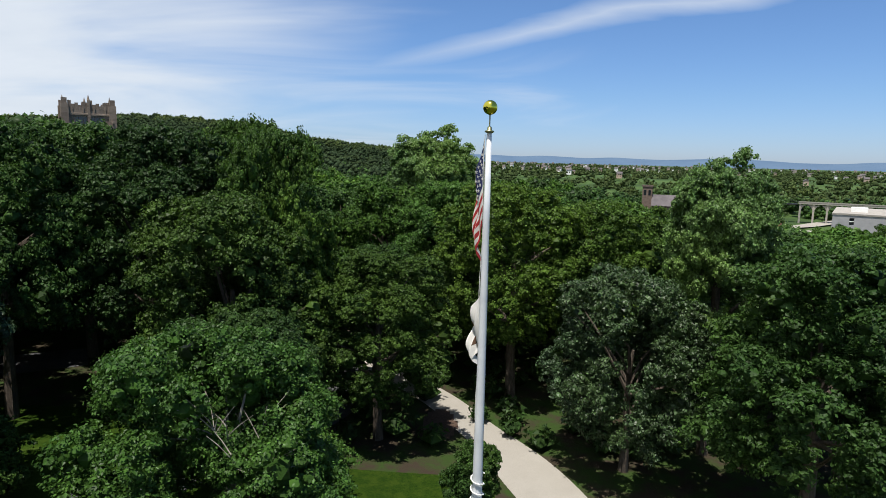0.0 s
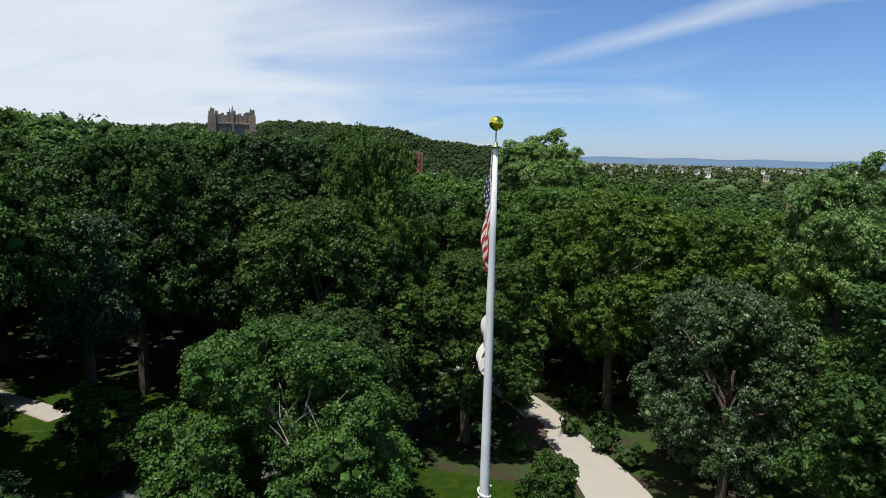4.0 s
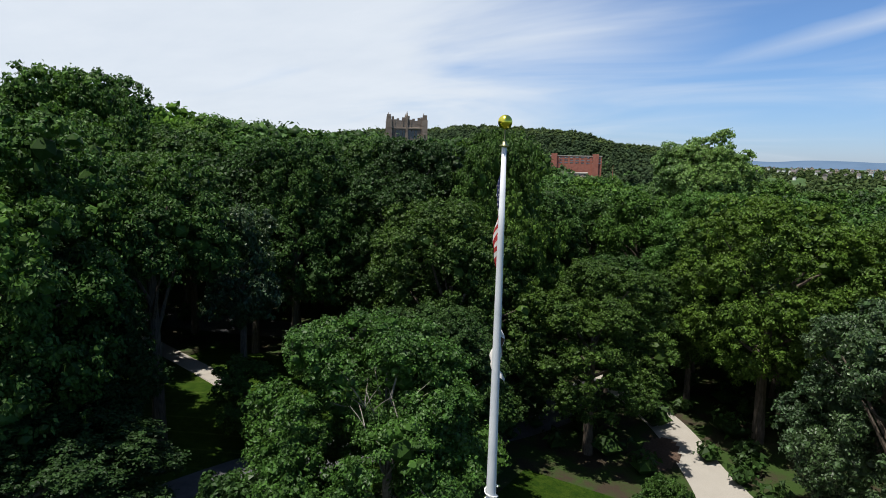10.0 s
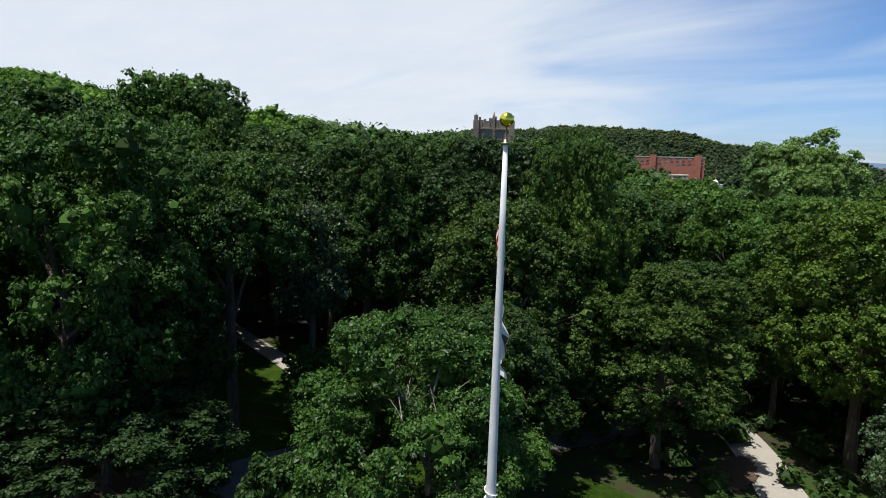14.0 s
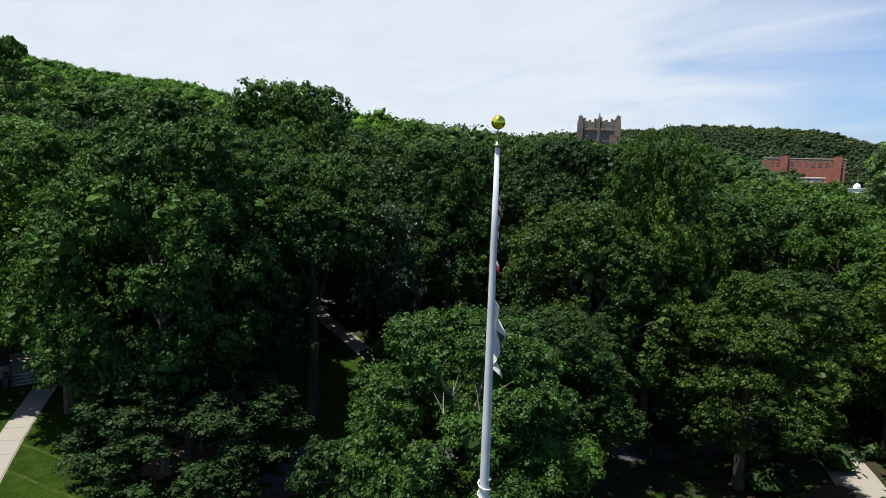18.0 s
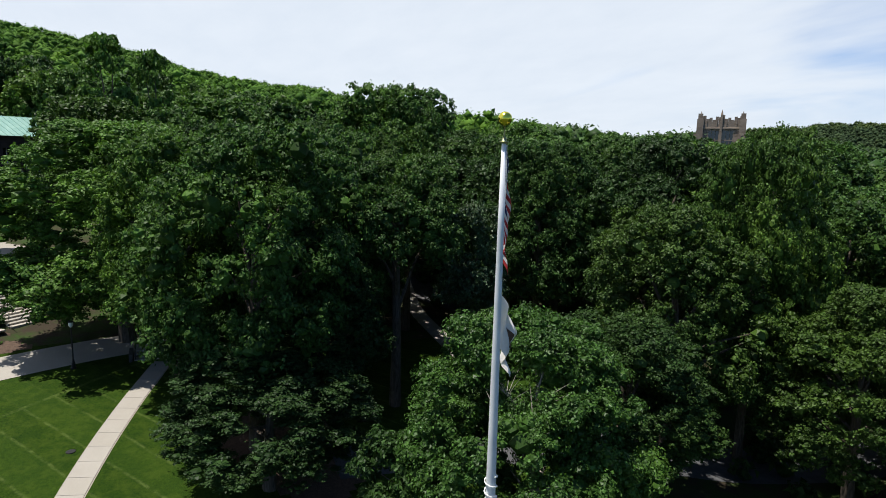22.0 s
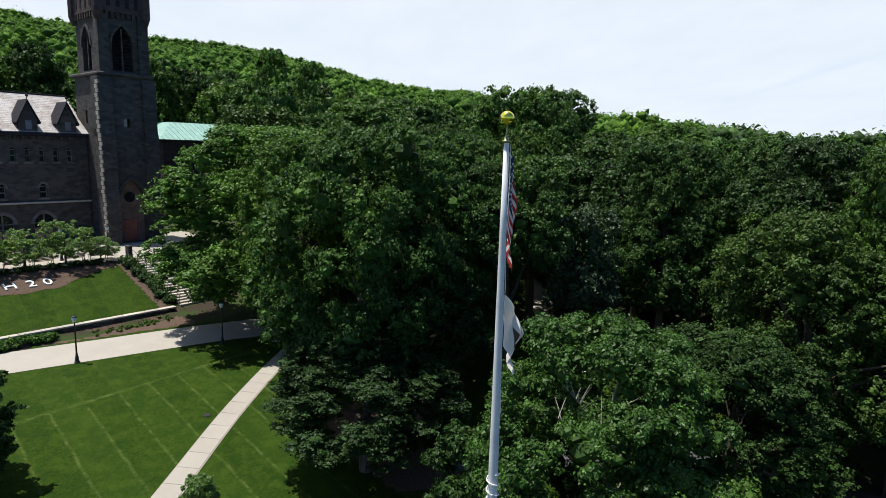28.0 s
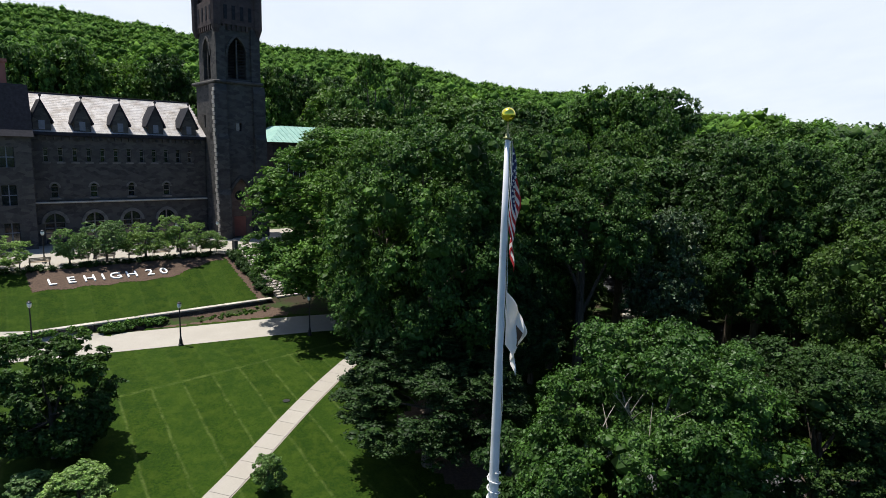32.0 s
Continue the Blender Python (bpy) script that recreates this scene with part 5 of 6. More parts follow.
near_end = [bm.verts.new((W0 - 0.25, y, z)) for y, z in prof]
far_end = [bm.verts.new((W1 + 0.3, y, z)) for y, z in prof]
bm.faces.new(near_end)
bm.faces.new(far_end[::-1])
for i in range(5):
    bm.faces.new((near_end[i], far_end[i], far_end[(i + 1) % 5], near_end[(i + 1) % 5]))
bmesh.ops.recalc_face_normals(bm, faces=bm.faces)
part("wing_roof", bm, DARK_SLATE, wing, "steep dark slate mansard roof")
bm = slab(24.0, WF - 6.2, EAVE + 1, 25.5, WF - 4.4, 31.2)
box(bm, 23.85, WF - 6.35, 31.2, 25.65, WF - 4.25, 31.55)
part("chimney", bm, BRICK, wing, "red brick chimney stack")
for i in range(2):
    part("wing_dormer", slab(27.0 + i * 6, WF - 3.2, EAVE + 0.2, 28.8 + i * 6, WF - 0.4, EAVE + 2.4), DARK_SLATE, wing)

# building with a green copper roof behind the tower
cop = thing("copper_roofed_house", hall_m @ Matrix.Translation((-18.2, -19.0, -0.5)), "dark brick house with pale green copper hip roof", "building")
part("wall", wall_with_openings(bmesh.new(), -9, 8, 8.0, 24.0, 5.2, 6.0, [(-7.5 + 2.4 * i, -6.1 + 2.4 * i, 19.4, 22.4) for i in range(6)]), TOWER_HEAD, cop)
part("wall", slab(7.2, -6, 8, 8, 5.2, 24.0), TOWER_HEAD, cop)
part("wall", slab(-9, -6, 8, -8.2, 5.2, 24.0), TOWER_HEAD, cop)
part("wall", slab(-9, -6.8, 8, 8, -6, 24.0), TOWER_HEAD, cop)
for i in range(6):
    g = part("window", slab(-7.52 + 2.4 * i, 5.5, 19.38, -6.08 + 2.4 * i, 5.54, 22.42), GLASS_DARK, cop)
    part("frame", slab(-6.84 + 2.4 * i, 5.55, 19.4, -6.76 + 2.4 * i, 5.62, 22.4), WHITE, g)
bm = bmesh.new()
lo = [bm.verts.new(p) for p in ((-9.7, -7.5, 24.004), (8.7, -7.5, 24.004), (8.7, 6.7, 24.004), (-9.7, 6.7, 24.004))]
hi = [bm.verts.new(p) for p in ((-5.5, -2.2, 26.7), (4.5, -2.2, 26.7), (4.5, 1.4, 26.7), (-5.5, 1.4, 26.7))]
bm.faces.new(lo[::-1])
bm.faces.new(hi)
for i in range(4):
    bm.faces.new((lo[i], lo[(i + 1) % 4], hi[(i + 1) % 4], hi[i]))
rf = part("roof", bm, COPPER, cop, "weathered pale green copper roof")
for i in range(22):
    a = -9.3 + i * 0.83
    top = min(1.0, min(a + 9.7, 8.7 - a) / 4.2)
    sm = bmesh.new()
    tube(sm, [(a, 6.7, 24.03), (a * (1 - 0.0), 6.7 - 5.3 * top, 24.03 + 2.7 * top)], [0.05, 0.05], 4)
    part("seam", sm, COPPER, rf)
rf2 = part("upper_roof", gable(bmesh.new(), -12.0, -5.0, -4.5, 3.5, 24.6, 28.2), COPPER, cop, "steeper green copper gable")
part("balcony", slab(-8.6, 6.0, 18.3, 7.6, 7.6, 18.6), BROWNSTONE, cop)
for i in range(16):
    part("baluster", slab(-8.5 + i * 1.06, 7.45, 18.604, -8.42 + i * 1.06, 7.53, 19.5), WHITE, cop)
part("rail", slab(-8.6, 7.42, 19.504, 7.6, 7.56, 19.6), BROWNSTONE, cop)

# ---------------------------------------------------------------- terrace, steps and plaza furniture


def slope_z(m):
    return 10.8 - (min(20.5, max(10.6, m)) - 10.6) * (3.45 / 9.9)


wallm = thing("terrace_wall", hall_m, "long low dark stone retaining wall with pale coping", "wall")
for i in range(48):
    a = 6.2 + i * 0.86
    w_ = 0.84
    for row in range(2):
        off = 0.43 * (row % 2)
        part("stone", slab(a + off, 20.5, 6.3 + row * 0.55, a + off + w_ - 0.02, 20.92 + random.uniform(-0.03, 0.03), 6.83 + row * 0.55, bevel=0.03), STONE, wallm)
for i in range(26):
    part("coping", slab(6.1 + i * 1.6, 20.43, 7.4, 7.68 + i * 1.6, 21.0, 7.55, bevel=0.02), TRIM, wallm)

steps = thing("terrace_steps", hall_m, "long flight of pale stone steps up to the plaza", "steps", kind="structure")
N = 21
for i in range(N):
    m0, z1 = 20.5 - i * 0.471, 7.35 + (i + 1) * (3.45 / N)
    part("step", slab(1.6, m0 - 0.52, z1 - 0.5, 5.4, m0, z1, bevel=0.015), CONCRETE if i % 2 else TRIM, steps)
for x in (1.55, 5.45):
    bm = bmesh.new()
    tube(bm, [(x, 20.7, 8.35), (x, 10.4, 11.9)], [0.03, 0.03], 6)
    for j in range(7):
        mm = 20.4 - j * 1.62
        tube(bm, [(x, mm, slope_z(mm) - 0.1), (x, mm, 8.35 + (20.7 - mm) * 0.3447)], [0.022, 0.022], 5)
    part("handrail", bm, IRON, steps, "thin dark metal handrail")
for x in (0.95, 5.6):
    part("cheek", slab(x, 10.5, 9.9, x + 0.4, 11.3, 12.2, bevel=0.04), STONE, steps)
drape("flower_bed", lambda x, y: 6 < hall_sm(x, y)[0] < 46 and 20.9 < hall_sm(x, y)[1] < 25.0 - 0.245 * (hall_sm(x, y)[0] - 5), -55, -70, -15, -8, 0.4, 0.02, MULCH, "brown mulch bed below the terrace wall", "flower bed")
drape("letter_bed", lambda x, y: 7.6 < hall_sm(x, y)[0] < 25.6 and 11.0 < hall_sm(x, y)[1] < 12.1 + 2.4 * smooth01(8, 15, hall_sm(x, y)[0]) + 0.12 * math.sin(2 * hall_sm(x, y)[0]), -65, -50, -35, -8, 0.15, 0.03, MULCH, "brown mulch bank that carries white letters", "flower bed")
drape("lawn_edging", lambda x, y: 6.6 < hall_sm(x, y)[0] < 7.3 and 11.0 < hall_sm(x, y)[1] < 20.4, -65, -30, -40, -5, 0.25, 0.03, MULCH, "bare earth strip along the lawn edge", "flower bed")
drape("drive_verge", lambda x, y: ((x + 0.9) / 1.3) ** 2 + ((y - 32.4) / 3.0) ** 2 < 1, -4, 26, 4, 38, 0.3, 0.035, MULCH, "reddish mulch bed beside the drive", "flower bed")


drape("shade_bed", lambda x, y: ((x + 24.0) / 6.0) ** 2 + ((y - 2.6) / 3.6 + 0.2 * math.sin(0.7 * x)) ** 2 < 1, -36, -8, -12, 9, 0.5, 0.02, MULCH, "dark bare earth under the trees at the lawn edge", "flower bed")


def bushes(name, spots, leaf_kind, size, blades, label, category="shrub"):
    """Low planting that nobody could count."""
    c = np.array([(x, y, ground_z(x, y) + r * 0.45) for x, y, r in spots])
    r = np.array([q for *_, q in spots])
    me = leaves_mesh(name, c, r, np.tile((0.0, 0.0, 1.0), (len(c), 1)), blades, size, LEAF[leaf_kind], 0.8, knob=0.75)
    return tagged(new(name, me), label, category, kind="stuff")


def along(s0, s1, m0, m1, n, r0, r1):
    out = []
    for _ in range(n):
        p = hall(random.uniform(s0, s1), random.uniform(m0, m1))
        out.append((p.x, p.y, random.uniform(r0, r1)))
    return out


bushes("hedge", along(5.7, 6.7, 11.0, 20.0, 60, 0.4, 0.6), "dark", 0.2, 60, "dark green ground cover banked beside the steps")
bushes("low_hedge", along(8.0, 34, 10.7, 11.2, 90, 0.25, 0.40), "dark", 0.16, 50, "low dark hedge along the plaza edge")
bushes("bed_grasses", along(16.5, 23, 21.15, 21.55, 34, 0.34, 0.5) + along(23, 46, 20.95, 21.2, 90, 0.3, 0.45), "light", 0.22, 60, "tufts of tall ornamental grass below the wall")
bushes("bed_perennials", along(7, 14, 21.3, 22.7, 44, 0.10, 0.22), "yellow", 0.12, 30, "sparse yellowing perennials in the mulch")
bushes("understory", [(random.uniform(-20, 18), random.uniform(28, 60), random.uniform(0.8, 1.6)) for _ in range(110)], "dark", 0.4, 60, "dark undergrowth in the shade of the wood")
bushes("understory_west", [(random.uniform(-75, -48), random.uniform(-2, 60), random.uniform(0.8, 1.7)) for _ in range(110)], "dark", 0.4, 60, "dark undergrowth in the shade of the wood")

# white letters lying on the bank
for ch, px in zip("LEHIGH20", (89, 121, 152, 175.6, 198, 227, 261, 288)):
    cu = bpy.data.curves.new("letter", "FONT")
    cu.body, cu.size, cu.extrude, cu.offset, cu.align_x = ch, 1.55, 0.05, 0.0, "CENTER"
    tmp = bpy.data.objects.new("letter", cu)
    me = bpy.data.meshes.new_from_object(tmp)
    bpy.data.objects.remove(tmp)
    me.materials.append(WHITE)
    s = 23.9 - (px - 89) * 0.0487
    ob = new("letter", me)
    tilt = math.degrees(math.atan2(3.45, 9.9))
    ob.matrix_basis = Matrix.Translation(hall(s, 13.75, slope_z(13.75) + 0.10)) @ Matrix.Rotation(radians(HALL_TURN + 180), 4, "Z") @ Matrix.Rotation(radians(tilt), 4, "X")
    tagged(ob, "large white letter lying on the mulch bank", "letter", "white letters on the bank")


def lamp_post(x, y, h=3.65, label="black iron lamp post with a frosted white lantern"):
    t = thing("lamp_post", pose(x, y, ground_z(x, y)), label, "lamp post", "lamp posts")
    part("base", lathe(bmesh.new(), [(0.20, 0), (0.20, 0.10), (0.15, 0.14), (0.13, 0.45), (0.09, 0.55), (0.07, 0.75)], 10), IRON, t)
    part("shaft", lathe(bmesh.new(), [(0.062, 0.75), (0.045, h - 0.62), (0.07, h - 0.60), (0.07, h - 0.56), (0.04, h - 0.54)], 10), IRON, t)
    part("lantern", lathe(bmesh.new(), [(0.07, h - 0.54), (0.15, h - 0.42), (0.17, h - 0.22), (0.15, h - 0.16)], 10), LAMP_GLASS, t, "frosted white glass lantern", True)
    part("cap", lathe(bmesh.new(), [(0.19, h - 0.16), (0.17, h - 0.10), (0.07, h - 0.02), (0.03, h + 0.06)], 10), IRON, t)
    return t


first = lamp_post(-37.1, -18.85)
for x, y in ((-39.75, -8.8), (-36.6, -30.0), (-31.5, -40.5)):
    copy_thing(first, pose(x, y, ground_z(x, y)))
plaza_lamp = lamp_post(*hall(11.0, 7.6)[:2], 3.3)
for s, m in ((6.5, 7.6), (15.0, 7.6), (19.2, 7.6), (23.6, 7.6), (28.0, 7.6)):
    p = hall(s, m)
    copy_thing(plaza_lamp, pose(p.x, p.y, ground_z(p.x, p.y) + 0.02))


def bench(m):
    t = thing("bench", m, "plain slatted wooden bench at the plaza edge", "bench", "benches on the plaza")
    for i in range(4):
        part("seat_slat", slab(-0.9, 0.02 + i * 0.12, 0.43, 0.9, 0.12 + i * 0.12, 0.46), TEAK, t)
    for i in range(3):
        part("back_slat", slab(-0.9, 0.50 + i * 0.02, 0.55 + i * 0.13, 0.9, 0.53 + i * 0.02, 0.65 + i * 0.13), TEAK, t)
    for x in (-0.82, 0.78):
        part("leg", slab(x, 0.03, 0.0, x + 0.05, 0.08, 0.428), IRON, t)
        part("leg", slab(x, 0.455, 0.0, x + 0.05, 0.498, 0.90), IRON, t)
    return t


hall_rot = Matrix.Rotation(radians(HALL_TURN), 4, "Z")
b0 = None
for s in (8.2, 10.4, 13.2, 15.6, 18.6, 20.9, 24.2, 26.6, 30.0):
    m_ = Matrix.Translation(hall(s, 9.0, PLAZA_Z + 0.02)) @ hall_rot
    b0 = copy_thing(b0, m_) if b0 else bench(m_)
for s, w, h in ((8.2, 1.7, 2.6), (11.4, 2.3, 4.4), (14.9, 2.2, 3.7), (18.6, 2.5, 4.3), (21.8, 1.8, 3.6), (27.6, 2.6, 3.2), (34, 2.3, 3.4)):
    p = hall(s, 9.9)
    plant(KIND["plum"], p.x, p.y, PLAZA_Z + h, w, "small light green tree on the plaza edge", group="small trees on the plaza")

# short flight between the walkway and the road
low = thing("walk_steps", pose(-40.2, -3.4, 0, 0, 0, math.degrees(math.atan2(0.1, -1.0)) - 90), "short flight of stone steps between walkway and road", "steps", kind="structure")
zb = ground_z(-39.9, -3.4)
for i in range(4):
    part("step", slab(-1.4, -0.6 + i * 0.4, zb - 0.3, 1.4, -0.18 + i * 0.4, zb + 0.10 + i * 0.13, bevel=0.01), TRIM, low)
for x in (-1.75, 1.45):
    part("cheek_wall", slab(x, -0.8, zb - 0.3, x + 0.3, 1.1, zb + 0.62, bevel=0.05), STONE, low)
for x in (-1.3, 0.0, 1.3):
    part("rail_post", slab(x - 0.03, -0.5, zb + 0.1, x + 0.03, -0.44, zb + 1.15), IRON, low)
    part("rail_post", slab(x - 0.03, 0.92, zb + 0.4, x + 0.03, 0.98, zb + 1.5), IRON, low)

# small plants near the lawn
plant(KIND["sapling"], -17.9, -8.5, 6.5, 0.85, "small fresh green sapling on the lawn", "shrub")
plant(KIND["sapling"], -16.2, -17.2, 6.9, 1.7, "bright green shrub beside the dark bushy tree", "shrub")
plant(KIND["sapling"], -17.2, -19.9, 6.2, 1.1, "bright green shrub beside the dark bushy tree", "shrub")
drain = thing("drain_cover", pose(-27.6, -9.0, ground_z(-27.6, -9.0)) @ Matrix.Scale(0.6, 4), "dark iron drain cover beside the walkway", "drain cover")
part("ring", lathe(bmesh.new(), [(0.42, -0.05), (0.42, 0.05), (0.34, 0.06)], 16), IRON, drain)
part("lid", lathe(bmesh.new(), [(0.33, 0.0), (0.33, 0.04), (0.05, 0.05)], 16), IRON, drain)

# ---------------------------------------------------------------- flags on the halyard
FLY = Vector((-0.57, 0.82, 0))      # the side to which they hang
SIDE = Vector((0.82, 0.57, 0))


def drape_point(u, v, top, hoist, fly, out, sway, way=FLY, side=SIDE):
    """u runs from hoist to fly, v from top to bottom: the cloth falls from its hoist in folds."""
    fall = fly * (0.86 * u + 0.05 * math.sin(6 * u))
    o = 0.05 + out * (1 - math.exp(-3.0 * u)) * (1 - 0.35 * v) * (1 - 0.45 * u * v)
    fold = sway * u ** 0.6 * math.sin(9.0 * u + 5.0 * v + 0.6) + 0.5 * sway * math.sin(15 * u - 7 * v) * u
    z = top - hoist * v * (1 - 0.30 * u) - fall * (0.80 if v < 1 else 0.8)
    p = way * (0.10 + o) + side * fold
    return Vector((p.x, p.y, z))


def cloth_piece(u0, u1, v0, v1, spec, nu, nv, push=0.0):
    verts, faces = [], []
    for i in range(nu + 1):
        for j in range(nv + 1):
            p = drape_point(u0 + (u1 - u0) * i / nu, v0 + (v1 - v0) * j / nv, *spec)
            verts.append(p + SIDE * push)
    for i in range(nu):
        for j in range(nv):
            a = i * (nv + 1) + j
            faces.append((a, a + 1, a + nv + 2, a + nv + 1))
    n = len(verts)
    verts += [p + SIDE * 0.006 for p in verts[:n]]
    faces += [tuple(n + q for q in f[::-1]) for f in faces]
    return verts, faces


national = thing("flag", pose(0, 0, 0), "red, white and blue striped flag hanging limp in folds", "flag")
SPEC = (22.70, 1.85, 2.20, 0.30, 0.075)
for i in range(13):
    mat_ = CLOTH_RED if i % 2 == 0 else CLOTH_WHITE
    u0 = 0.40 if i < 7 else 0.0
    v, f = cloth_piece(u0, 1.0, i / 13, (i + 1) / 13, SPEC, 22, 2)
    piece("stripe", mesh_from("stripe", v, f, mat_, True), national)
v, f = cloth_piece(0.0, 0.40, 0.0, 7 / 13, SPEC, 12, 6)
canton = piece("canton", mesh_from("canton", v, f, CLOTH_BLUE, True), national, None, "dark blue field with white stars")
for i in range(5):
    for j in range(4):
        u, w = 0.04 + 0.08 * i, (0.07 + 0.12 * j)
        p = drape_point(u, w, *SPEC)
        bm = bmesh.new()
        for sgn in (-1, 1):
            ring = []
            for q in range(10):
                rr = 0.045 if q % 2 == 0 else 0.019
                a = q * math.pi / 5
                ring.append(bm.verts.new(p + SIDE * (0.012 * sgn + 0.003) + FLY * rr * math.sin(a) + Vector((0, 0, rr * math.cos(a)))))
            bm.faces.new(ring if sgn > 0 else ring[::-1])
        part("star", bm, CLOTH_WHITE, canton)

second = thing("flag", pose(0, 0, 0), "white flag with a brown seal hanging limp", "flag")
SPEC2 = (19.45, 1.20, 1.60, 0.52, 0.13, Vector((-0.35, 0.94, 0)), Vector((0.94, 0.35, 0)))
v, f = cloth_piece(0.0, 1.0, 0.0, 1.0, SPEC2, 26, 12)
piece("field", mesh_from("field", v, f, CLOTH_WHITE, True), second)
for sgn in (-0.012, 0.012):
    v, f = cloth_piece(0.38, 0.62, 0.30, 0.72, SPEC2, 8, 6, sgn)
    piece("seal", mesh_from("seal", v, f, CLOTH_BROWN, True), second, None, "round brown seal")

bm = bmesh.new()
for k_, off in ((0.02, -0.02), (0.05, 0.03)):
    line = [SIDE * off + FLY * (0.115 + 0.03 * math.sin(i * 0.9)) + Vector((0, 0, 22.75 - i * 0.38)) for i in range(46)]
    line = [p for p in line if p.z > POLE_FOOT + 1.4]
    tube(bm, line, [0.008] * len(line), 5)
tagged(part("halyard", bm, ROPE), "pale rope halyard running down the pole", "rope")
bm = bmesh.new()
pts = []
for i in range(40):
    a = i * 0.55
    pts.append((0.148 * math.cos(a), 0.148 * math.sin(a), 15.25 - i * 0.022))
tube(bm, pts, [0.018] * 40, 5)
tagged(part("rope_coil", bm, ROPE), "white rope wound round the flagpole", "rope")

# ---------------------------------------------------------------- the square collegiate tower above the wood
TX, TY = -67.8, 102.8
tower_m = pose(TX, TY, 0, 0, 0, 35)
colleg = thing("square_tower", tower_m, "buff stone gothic tower with a pinnacled crown", "tower")
H0, HT = 8.0, 31.0
hw = 3.9
for k_ in range(4):
    m_ = Matrix.Rotation(k_ * math.pi / 2, 4, "Z")
    bm = wall_with_openings(bmesh.new(), -hw, hw - 0.6, H0, HT - 1.6, -hw, -hw + 0.6, [(-2.2, -0.35, 24.6, 28.2), (0.35, 2.2, 24.6, 28.2)])
    bm.transform(m_)
    part("wall", bm, BUFF, colleg)
    bm = bmesh.new()
    for c_ in (-1.28, 1.28):
        box(bm, c_ - 1.0, -hw + 0.3, 24.5, c_ + 1.0, -hw + 0.36, 28.3)
    bm.transform(m_)
    g = part("window", bm, GLASS_DARK, colleg)
    bm = bmesh.new()
    for c_ in (-1.28, 1.28):
        for q in (-0.35, 0.35):
            box(bm, c_ + q - 0.06, -hw + 0.12, 24.6, c_ + q + 0.06, -hw + 0.29, 28.2)
        box(bm, c_ - 0.93, -hw + 0.1, 26.3, c_ + 0.93, -hw + 0.28, 26.5)
    bm.transform(m_)
    part("mullion", bm, BUFF, g)
    bm = slab(-hw - 0.1, -hw - 0.14, 28.5, hw - 0.5, -hw - 0.004, 28.85, bevel=0.03)
    bm.transform(m_)
    part("string_course", bm, BUFF, colleg)
    bm = slab(-hw - 0.1, -hw - 0.10, 22.2, hw - 0.5, -hw - 0.004, 22.5)
    bm.transform(m_)
    part("string_course", bm, BUFF, colleg)
    # stepped parapet with a gablet in the middle
    bm = bmesh.new()
    for i in range(12):
        a = -hw + 0.65 + i * 0.55
        h = (0.35 if i % 2 else 0.9) + 0.9 * max(0.0, 1 - abs(i - 5.5) / 2.2)
        h += 0.5 * max(0.0, 1 - min(i, 11 - i) / 2)
        box(bm, a, -hw, HT - 1.6 + 0.004, a + 0.53, -hw + 0.4, HT - 1.0 + h * 0.75)
    bm.transform(m_)
    part("parapet", bm, BUFF, colleg)
    for q in range(4):
        a = -2.6 + 1.73 * q
        bm = slab(a - 0.09, -hw - 0.12, 28.86, a + 0.09, -hw - 0.004, HT - 0.9)
        bm.transform(m_)
        part("rib", bm, BUFF, colleg)
    bm = bmesh.new()
    box(bm, -hw - 0.45, -hw - 0.45, H0, -hw + 0.75, -hw + 0.75, HT - 0.6)
    box(bm, -hw - 0.30, -hw - 0.30, HT - 0.6, -hw + 0.55, -hw + 0.55, HT + 0.45)
    box(bm, -hw - 0.9, -hw + 0.05, 27.2, -hw - 0.45, -hw + 0.3, 27.6)
    bm.transform(m_)
    part("corner_turret", bm, BUFF, colleg)
    bm = bmesh.new()
    box(bm, -0.22, -hw - 0.2, 22.6, 0.22, -hw - 0.004, HT + 0.2)
    lathe(bm, [(0.24, HT + 0.2), (0.18, HT + 0.5), (0.03, HT + 1.2)], 6, (0, -hw + 0.1, 0))
    bm.transform(m_)
    part("pinnacle", bm, BUFF, colleg)
part("roof", slab(-hw + 0.6, -hw + 0.6, HT - 2.2, hw - 0.6, hw - 0.6, HT - 2.0), DARK_SLATE, colleg)

# ---------------------------------------------------------------- far buildings


